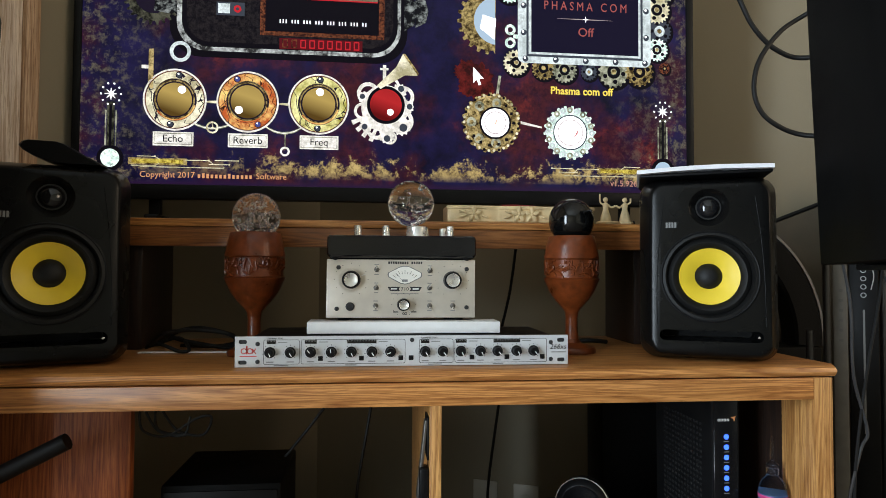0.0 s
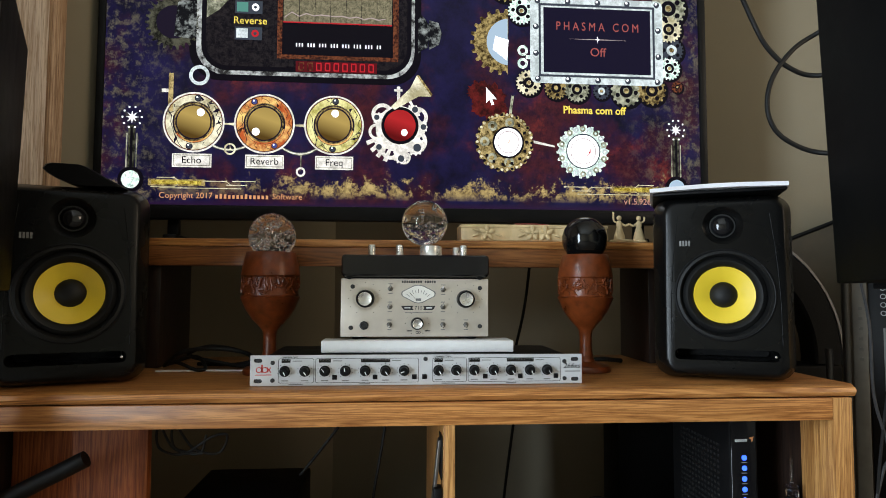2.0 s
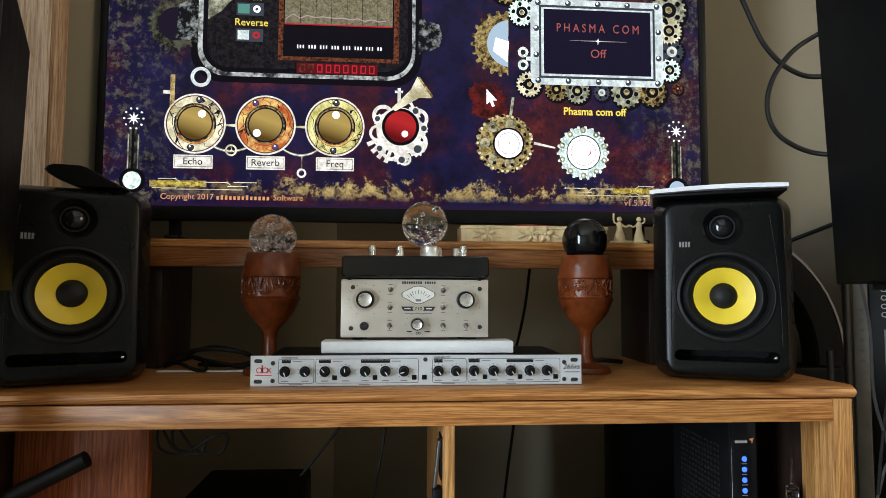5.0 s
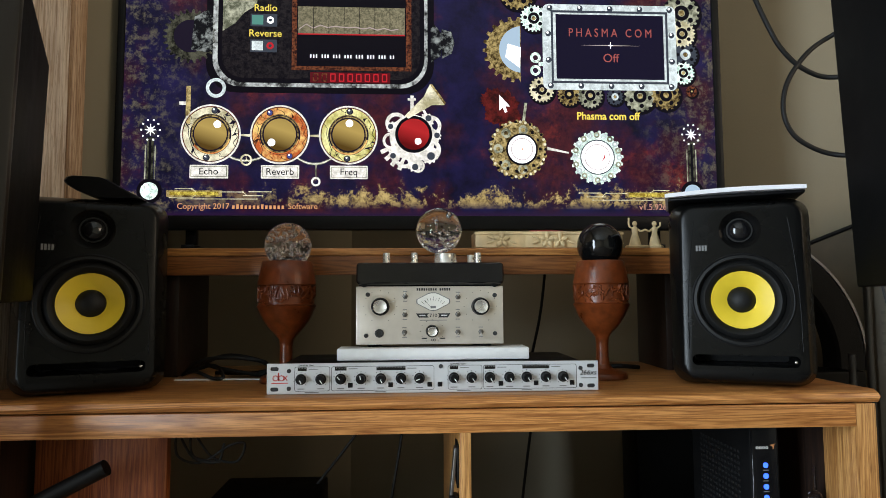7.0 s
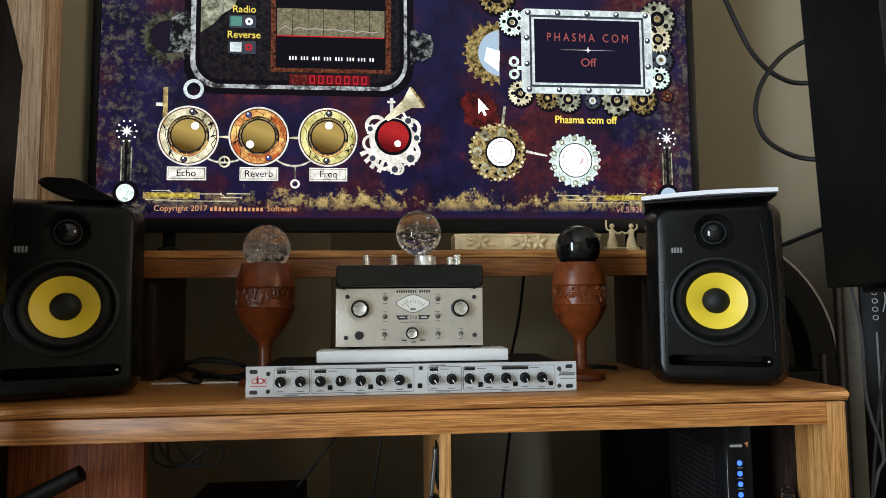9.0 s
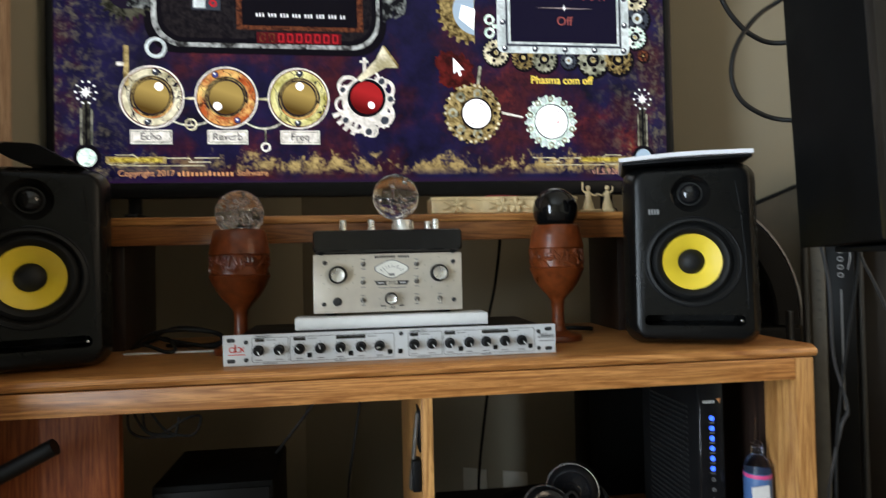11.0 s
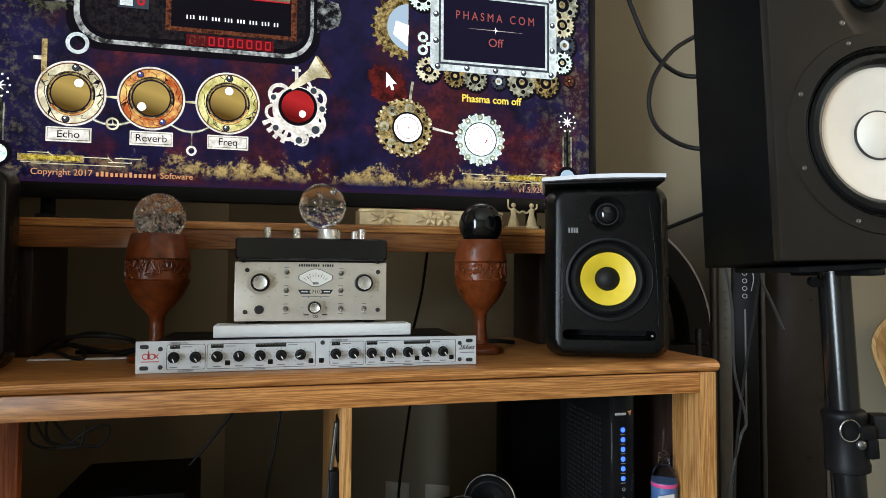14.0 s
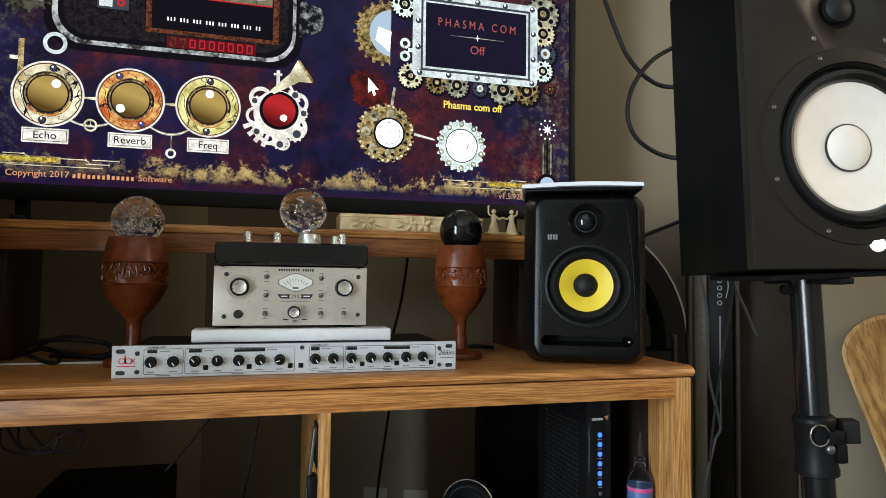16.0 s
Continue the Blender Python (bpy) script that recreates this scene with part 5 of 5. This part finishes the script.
np_ = thing("notebook", pose(0.494, 0.085, 0.8905, 0, -0.9, -23), "notebook with white pages and black cover lying on the loudspeaker", "notebook")
part("cover", box(-0.096, 0.1, -0.07, 0.10, 0.001, 0.006, 0.002), BLACK, np_)
part("page_block", loft([[(x, y, 0.0062 + 0.0022 * math.cos(x * 18)) for x in [-0.1 + 0.02 * k for k in range(11)]] + [(x, y, 0.0125 + 0.0026 * math.cos(x * 18)) for x in [0.1 - 0.02 * k for k in range(11)]] for y in (-0.08, 0.10)]), PAPER, np_, "stack of white pages")
fold = [(0, 0.025), (0.004, 0.031), (0.012, 0.0335), (0.05, 0.0325), (0.06, 0.0295), (0.088, 0.0135), (0.108, 0.003), (0.11, 0.0004), (0.06, 0.0004), (0.038, 0.0035), (0.018, 0.0115), (0.005, 0.0195)]
mid = (0.05, 0.016)
pouch = piece("leather_pouch", loft([[(mid[0] + (x - mid[0]) * k, y, 0.0004 + (z - 0.0004) * (0.7 + 0.3 * k)) for x, z in fold] for y, k in ((0, 0.9), (0.003, 0.97), (0.01, 1), (0.05, 1), (0.057, 0.97), (0.06, 0.9))]), BLACK, "folded black leather pouch lying on the loudspeaker", "pouch")
pouch.matrix_world = pose(-0.553, 0.03, 0.8898, 0, 0, 8)

# ---- things on and behind the tabletop ----
# Added unseen box: keeps the area behind the right bay black, carries the cushion.
sw = thing("dark_filler_box", pose(0.7, 0.43, 0), "plain black box added to fill the dark area behind the stand", "loudspeaker")
part("cabinet", box(-0.25, 0.27, 0, 0.1, 0.012, 0.57, 0.006), VINYL, sw)
for x in (-0.2, 0.22):
    for y in (0.02, 0.08):
        part("foot", at(lathe([(0.015, 0.0003), (0.016, 0.0125)], 18), x, y, 0), RUBBER, sw)
ar = thing("arched_cushion", pose(0.679, 0.44, 0.5702), "thick black arched cushion standing behind the stand", "cushion")
arc = [radians(-3 + 101 * k / 40) for k in range(41)]
part("pad", loft([[(r * math.cos(a), y, 0.016 + r * math.sin(a)) for r, y in ((0.236, 0.006), (0.236, 0.056), (0.242, 0.062), (0.294, 0.062), (0.3, 0.056), (0.3, 0.006), (0.295, 0.0), (0.241, 0.0))] for a in arc]), FOAM, ar)
part("piping", loft([[(r * math.cos(a), y, 0.016 + r * math.sin(a)) for r, y in ((0.298, -0.002), (0.3035, -0.002), (0.3035, 0.005), (0.298, 0.005))] for a in arc]), GREYINK, ar, "grey edge piping")
cab = [(-0.43, 0.21, 0.606), (-0.39, 0.18, 0.632), (-0.335, 0.17, 0.638), (-0.282, 0.18, 0.628), (-0.29, 0.2, 0.606), (-0.34, 0.2, 0.612), (-0.39, 0.21, 0.624), (-0.35, 0.19, 0.64), (-0.3, 0.18, 0.634), (-0.275, 0.19, 0.618), (-0.31, 0.21, 0.607), (-0.38, 0.23, 0.606)]
piece("power_cable", tube(cab, 0.0035, 8), RUBBER, "loose loop of black cable lying on the stand", "cable")
piece("signal_cable", tube([(-0.435, 0.22, 0.604), (-0.40, 0.18, 0.614), (-0.365, 0.165, 0.604), (-0.35, 0.17, 0.606), (-0.38, 0.22, 0.62), (-0.42, 0.23, 0.61)], 0.003, 8), RUBBER, "short black cable curled on the stand", "cable")
piece("paper_strip", box(-0.43, -0.27, 0.165, 0.175, 0.6006, 0.603, 0.0006, 1), PAPER, "narrow strip of white paper lying on the stand", "paper")
piece("cable", tube([(0.31, 0.24, 0.606), (0.35, 0.23, 0.61), (0.39, 0.24, 0.606)], 0.004, 8), RUBBER, "piece of black cable lying behind a goblet", "cable")

# ---- things in the bays ----
mo = thing("cable_modem", pose(0.5175, 0.052, 0.2305, 0, 0, 0), "tall black cable modem with a row of blue lights", "modem")
part("body", loft([rrect(0.022, 0.0005, 0.315, 0.0, 0.004), rrect(0.024, 0.0005, 0.317, 0.003, 0.005), rrect(0.0245, 0.0005, 0.317, 0.2, 0.005)]), BLACK, mo)
part("front_strip", box(-0.0205, 0.0205, -0.0012, 0.001, 0.01, 0.312, 0.0008, 1), GLOSS, mo)
for k in range(6):
    part("status_light", at(lathe([(0.0042, 0), (0.0042, 0.0018), (0.003, 0.0024), (0.0001, 0.0025)], 18, "y"), 0.0005, 0, 0.2435 - 0.0164 * k), LED_BLUE, mo, "glowing blue status light")
    part("caption_bar", box(-0.004, 0.005, -0.0015, -0.001, 0.2355 - 0.0164 * k, 0.2366 - 0.0164 * k), GREYINK, mo)
for k in range(3):
    part("icon", at(ring_plate(0, 0, 0.0018, 0.003, -0.0016, 0.0006, 14), 0.0015, 0, 0.1435 - 0.0164 * k), GREYINK, mo)
part("name_bar", join(*[ring_plate(-0.012 + 0.0052 * k, 0.2705, 0.0012, 0.0022, -0.0017, 0.0006, 14) for k in range(4)]), WHITEINK, mo)
part("logo", flat([(0.0085, 0.2745), (0.0175, 0.2765), (0.015, 0.273), (0.0155, 0.2705), (0.0135, 0.2675), (0.013, 0.2715)], 0.0005, -0.0016), ORANGE, mo)
tagged(part("vent_slot", join(*[box(-0.0252, -0.0243, 0.03 + 0.011 * j, 0.036 + 0.011 * j, 0.03 + 0.009 * i, 0.034 + 0.009 * i) for i in range(26) for j in range(13)]), CAVITY, mo), kind="stuff")

bt = thing("spray_bottle", pose(0.583, 0.03, 0.2305), "clear cleaner bottle with a blue and pink label", "bottle")
part("bottle", lathe([(0.018, 0.0003), (0.0205, 0.003), (0.021, 0.15), (0.0205, 0.166), (0.016, 0.18), (0.009, 0.187), (0.0085, 0.198)], 36), PLASTICCLEAR, bt)
part("label", lathe([(0.0212, 0.03), (0.0214, 0.031), (0.0214, 0.159), (0.0212, 0.16)], 36), LABELBLUE, bt)
part("label_band", lathe([(0.0216, 0.153), (0.0217, 0.1535), (0.0217, 0.1585), (0.0216, 0.159)], 36), LABELPINK, bt)
part("label_band", lathe([(0.0216, 0.083), (0.0217, 0.084), (0.0217, 0.089), (0.0216, 0.09)], 36), LABELPINK, bt)
part("name_shape", moved(box(-0.016, 0.014, -0.0232, -0.0222, 0.124, 0.144), pose(0, 0, 0, 0, -4, 0)), WHITEINK, bt)
part("lettering", words("CLEANER", 0, 0.098, 0.0092, -0.0226, "CENTER"), WHITEINK, bt)
part("caption_bar", box(-0.012, 0.012, -0.0228, -0.0218, 0.11, 0.114), WHITEINK, bt)
part("nozzle", join(lathe([(0.0095, 0.19), (0.0095, 0.205), (0.006, 0.207), (0.0028, 0.21), (0.002, 0.246), (0.0012, 0.248)], 24)), PLASTICCLEAR, bt)

rec = thing("receiver", pose(0.262, 0.09, 0.2305), "flat black receiver box on the lower shelf", "receiver")
part("case", box(-0.17, 0.15, 0, 0.24, 0.006, 0.055, 0.003), VINYL, rec)
part("front_panel", box(-0.165, 0.145, -0.003, 0.001, 0.008, 0.052, 0.001), GLOSS, rec)
for x in (-0.13, 0.11):
    part("foot", at(lathe([(0.014, 0.0003), (0.014, 0.006)], 20), x, 0.04, 0), RUBBER, rec)

hp = thing("headphones", pose(0.276, 0.125, 0.287), "black studio headphones lying on the receiver", "headphones")


def ear_cup(x, y, z, rx, ry, rz):
    m = pose(x, y, z, rx, ry, rz)
    c = part("ear_cup", moved(lathe([(0.034, -0.024), (0.044, -0.02), (0.0455, -0.005), (0.043, 0.006), (0.036, 0.013), (0.034, 0.0135)], 40, "y"), m), BLACK, hp)
    part("ear_pad", moved(lathe([(0.026, -0.03), (0.034, -0.04), (0.042, -0.035), (0.044, -0.0235)], 40, "y", True), m), RUBBER, c)
    part("cup_plate", moved(lathe([(0.0345, 0.013), (0.033, 0.0152), (0.03, 0.0142), (0.016, 0.0142), (0.0145, 0.0155), (0.0001, 0.0155)], 40, "y"), m), GLOSS, c)
    part("cup_ring", moved(loft([[(q * math.cos(a), -d, q * math.sin(a)) for a in [2 * math.pi * k / 40 for k in range(40)]] for q, d in ((0.0445, 0.002), (0.046, 0.003), (0.046, 0.005), (0.0445, 0.006))], True), m), CHROME, c, "bright ring round the cup")


ear_cup(-0.03, -0.05, 0.042, -38, 0, 12)
ear_cup(0.035, 0.02, 0.052, -6, 20, -28)
part("headband", tube([(-0.07, -0.03, 0.035), (-0.095, 0.06, 0.02), (-0.03, 0.12, 0.02), (0.05, 0.1, 0.03), (0.075, 0.035, 0.05)], 0.008, 10), RUBBER, hp)
part("cord", tube([(-0.045, -0.085, 0.03), (0.0, -0.075, 0.085), (0.02, -0.078, 0.04), (0.015, -0.085, 0.006), (0.06, -0.06, 0.004), (0.095, 0.0, 0.03), (0.085, 0.02, 0.055), (0.1, -0.03, 0.012), (0.13, -0.04, 0.003)], 0.0022, 8), RUBBER, hp)
part("plug", moved(lathe([(0.004, -0.012), (0.004, 0.008), (0.002, 0.01), (0.002, 0.024)], 14, "y"), pose(0.12, -0.07, 0.006, 0, 0, 60)), CHROME, hp)

bxl = thing("disc_player", pose(-0.285, 0.15, 0.2305), "black disc player box in the dark bay", "player")
part("case", box(-0.1, 0.09, 0, 0.2, 0.003, 0.16, 0.004), VINYL, bxl)
part("front_panel", box(-0.094, 0.084, -0.003, 0.001, 0.01, 0.15, 0.001), BLACK, bxl)
piece("wooden_board", box(-0.63, -0.425, 0.13, 0.148, 0.2305, 0.548, 0.0015), REDWOOD, "reddish wooden board standing in the bay", "board")
piece("stand_arm", tube([(-0.68, 0.05, 0.392), (-0.58, 0.055, 0.442), (-0.488, 0.06, 0.488)], 0.0125, 12, 2), RUBBER, "black metal arm lying across the bay", "stand")
hg = thing("cabinet_hinge", pose(0.033, 0.0, 0.49), "black metal cabinet hinge on the divider", "hinge")
part("plate", box(-0.003, -0.0005, -0.02, 0.02, -0.02, 0.04, 0.0008), BLACK, hg)
part("arm", moved(box(-0.008, -0.003, -0.009, 0.009, -0.075, 0.035, 0.0015), pose(-0.002, -0.008, 0, 0, 6, 0)), DARKSTEEL, hg, "dull steel hinge arm")
part("cup", box(-0.014, -0.001, -0.026, 0.0, -0.075, -0.03, 0.003), BLACK, hg)
for pts, nm in (([(-0.09, 0.3, 0.56), (-0.13, 0.3, 0.49), (-0.2, 0.3, 0.40), (-0.26, 0.3, 0.33), (-0.3, 0.33, 0.24)], "thin black cable hanging in the bay"), ([(-0.045, 0.33, 0.58), (-0.05, 0.33, 0.48), (-0.075, 0.33, 0.32), (-0.08, 0.33, 0.222)], "black cable hanging behind the bay"),
                ([(0.22, 0.33, 0.58), (0.2, 0.33, 0.46), (0.18, 0.33, 0.3), (0.18, 0.3, 0.222)], "black cable hanging in the bay"), ([(0.23, 0.3, 0.79), (0.22, 0.31, 0.7), (0.2, 0.32, 0.604)], "black cable hanging under the raised shelf")):
    piece("hanging_cable", tube(pts, 0.0028, 7), RUBBER, nm, "cable")
piece("coiled_cable", tube([(-0.38 + 0.045 * math.cos(k * 0.9) * (1 + 0.1 * (k % 3)) + 0.004 * k, 0.13, 0.524 - 0.05 * abs(math.sin(k * 0.9 + 0.4))) for k in range(13)], 0.002, 7), RUBBER, "coil of thin black cable hanging under the top", "cable")
for x in (0.545, 0.662):
    o = thing("wall_outlet", ROOM @ pose(x, 0, 0.085), "beige wall outlet low on the wall", "outlet", "wall outlets")
    part("plate", box(-0.035, 0.035, -0.006, -0.0005, -0.057, 0.057, 0.002), PLATE, o)
    for z in (-0.02, 0.02):
        part("socket", at(lathe([(0.016, 0.006), (0.016, 0.0075), (0.0001, 0.0078)], 20, "y"), 0, 0, z), PLATE, o)

# ---- right of the stand ----
for nm, pts, r in (("loudspeaker_cable", [(0.56, 0.12, 1.29), (0.581, 0.1, 1.205), (0.606, 0.1, 1.16), (0.646, 0.1, 1.125), (0.693, 0.09, 1.11), (0.74, 0.0, 1.105), (0.76, -0.06, 1.1)], 0.0042),
                   ("loudspeaker_cable", [(0.76, -0.05, 1.13), (0.735, 0.03, 1.2), (0.692, 0.1, 1.185), (0.645, 0.1, 1.15), (0.61, 0.1, 1.097), (0.605, 0.1, 1.04), (0.636, 0.1, 0.998), (0.70, 0.08, 0.972), (0.75, -0.06, 0.965)], 0.0042)):
    piece(nm, tube(pts, r, 10), RUBBER, "thick black cable looping out behind the large loudspeaker", "cable", group="loudspeaker cables")
# Brown sheet added to make the wall darker below the sloping line.
lean_top = [(0.60, 0.709, 0.71), (0.768, 0.631, 0.786), (1.03, 0.508, 0.905), (1.10, 0.475, 0.937)]
lb = thing("wall_dark_sheet", pose(0, 0, 0), "thin brown sheet with a dark sloping edge, added to darken the wall", "board")
part("board", loft([[(x, y + d, z) for x, y, z in lean_top] + [(1.10, 0.475 + d, 0.0006), (0.60, 0.709 + d, 0.0006)] for d in (0, 0.012)]), mat("brown_sheet", (0.085, 0.066, 0.042), 0.6, vary=0.2, scale=12), lb)
part("edge_strip", tube([(x, y - 0.001, z + 0.002) for x, y, z in lean_top], 0.005, 8, 4), BLACK, lb, "dark edge strip")

tp = thing("tall_panel", pose(1.12, 0.36, 0, 0, 0, -38), "tall glossy dark brown panel standing by the wall", "panel")
part("panel", box(-0.1, 0.085, 0, 0.03, 0.0005, 0.98, 0.004), mat("dark_gloss_panel", (0.02, 0.014, 0.01), 0.3, bump=0, spec=0.3), tp)
part("edge_strip", box(0.0855, 0.1, -0.002, 0.03, 0.0005, 0.98, 0.003), mat("brown_strip", (0.08, 0.06, 0.04), 0.3, bump=0), tp)
cb = thing("upright_carton", pose(0.925, 0.25, 0, 0, 0, -38), "narrow black carton with white lettering standing upright", "box")
part("carton", box(-0.025, 0.025, 0, 0.04, 0.0005, 0.86, 0.002), BLACK, cb)
part("name_bar", join(*[ring_plate(0.0, 0.694 + 0.0165 * k, 0.0036, 0.0052, -0.0008, 0.0006, 16) for k in range(6)]), PALEINK, cb)
part("smile_mark", tube([(0.0125, -0.0005, 0.705), (0.0175, -0.0005, 0.732), (0.0125, -0.0005, 0.76)], 0.001, 6), PALEINK, cb)
part("edge_line", box(-0.0015, 0.002, -0.001, 0.001, 0.42, 0.665), GREYINK, cb)
TUBE_GREY = mat("faded_print", (0.11, 0.11, 0.1), 0.5)
cg = thing("upright_carton", pose(0.892, 0.265, 0, 0, 0, -38), "narrow grey carton standing upright beside the stand", "box")
part("carton", box(-0.017, 0.008, 0, 0.03, 0.0005, 0.88, 0.002), mat("grey_card", (0.14, 0.135, 0.12), 0.6), cg)
part("caption_bar", join(*[box(-0.007, 0.0, -0.0008, 0.0005, 0.60 + 0.02 * k, 0.606 + 0.02 * k) for k in range(6)]), TUBE_GREY, cg)
TUBE = mat("grey_tube", (0.035, 0.035, 0.036), 0.35)
for x, y, h in ((0.868, 0.28, 0.86), (0.845, 0.3, 0.62), (0.985, 0.27, 0.84)):
    piece("metal_tube", tube([(x, y, 0.0006), (x, y, h / 2), (x, y, h)], 0.007, 10, 2), TUBE, "thin grey metal tube standing behind the stand", "tube", group="metal tubes")
for pts, m in (([(0.69, 0.02, 0.80), (0.696, 0.0, 0.692), (0.70, 0.0, 0.578), (0.722, 0.0, 0.493), (0.711, 0.0, 0.465), (0.69, 0.0, 0.389), (0.68, 0.0, 0.313), (0.68, 0.02, 0.004)], TUBE),
               ([(0.76, 0.0, 0.80), (0.745, 0.0, 0.692), (0.728, 0.0, 0.61), (0.712, 0.0, 0.52), (0.70, 0.0, 0.425), (0.696, 0.0, 0.313), (0.70, 0.02, 0.004)], RUBBER),
               ([(0.745, 0.0, 0.77), (0.757, 0.0, 0.73), (0.778, 0.0, 0.69), (0.80, 0.0, 0.645)], TUBE)):
    piece("hanging_cable", tube(pts, 0.0024, 8), m, "cable hanging beside the stand", "cable")

bd = thing("worn_board", pose(1.575, 0.18, 0.03, 0, -17, -36), "worn wooden skateboard deck leaning against the wall", "skateboard")


def deck(hw, top, low, y0, y1, n=12):
    out = []
    for i in range(n + 1):
        a = math.pi * i / n
        out.append((hw * math.cos(a), top - hw * 0.9 + hw * 0.9 * math.sin(a)))
    out += [(-hw * 0.93, top * 0.5), (-hw, low + 0.05), (-hw * 0.6, low), (hw * 0.6, low), (hw, low + 0.05), (hw * 0.93, top * 0.5)]
    return loft([[(x, y, z) for x, z in out] for y in (y0, y1)])


part("rim", deck(0.105, 0.66, 0.002, 0.0, 0.012), DECKRIM, bd)
part("face", deck(0.096, 0.65, 0.012, -0.0015, 0.004), DECK, bd, "scratched orange-brown face")

# ---- left of the stand ----
ld = thing("door_1", ROOM @ pose(0, 0, 0), "pale wooden door with a darker casing in the wall", "door", kind="structure")
part("door_leaf", box(0.0005, 0.02, -1.76, -1.0185, 0.006, 2.04, 0.002), PALEWOOD, ld)
part("casing", box(0.0005, 0.028, -1.0182, -0.992, 0.0005, 2.08, 0.002), wood("edge_wood", (0.36, 0.22, 0.13), (0.54, 0.36, 0.22), "z", 0.5), ld)
ls = thing("loudspeaker", pose(-0.525, -0.081, 0.735, 0, 1.5, 24.5), "large black loudspeaker seen from its plain side, on a stand", "loudspeaker", "white-cone loudspeakers")
part("cabinet", box(-0.25, 0.0, -0.28, 0, 0.0005, 0.317, 0.0035, 2), VINYL, ls)
part("baffle", box(-0.251, 0.001, -0.298, -0.2805, 0, 0.318, 0.004, 2), WARMBLACK, ls, "brownish black front baffle")
speaker_stand(pose(-0.655, -0.255, 0.7345, 0, 0, 24.5), "black steel pole stand under the plain loudspeaker side")
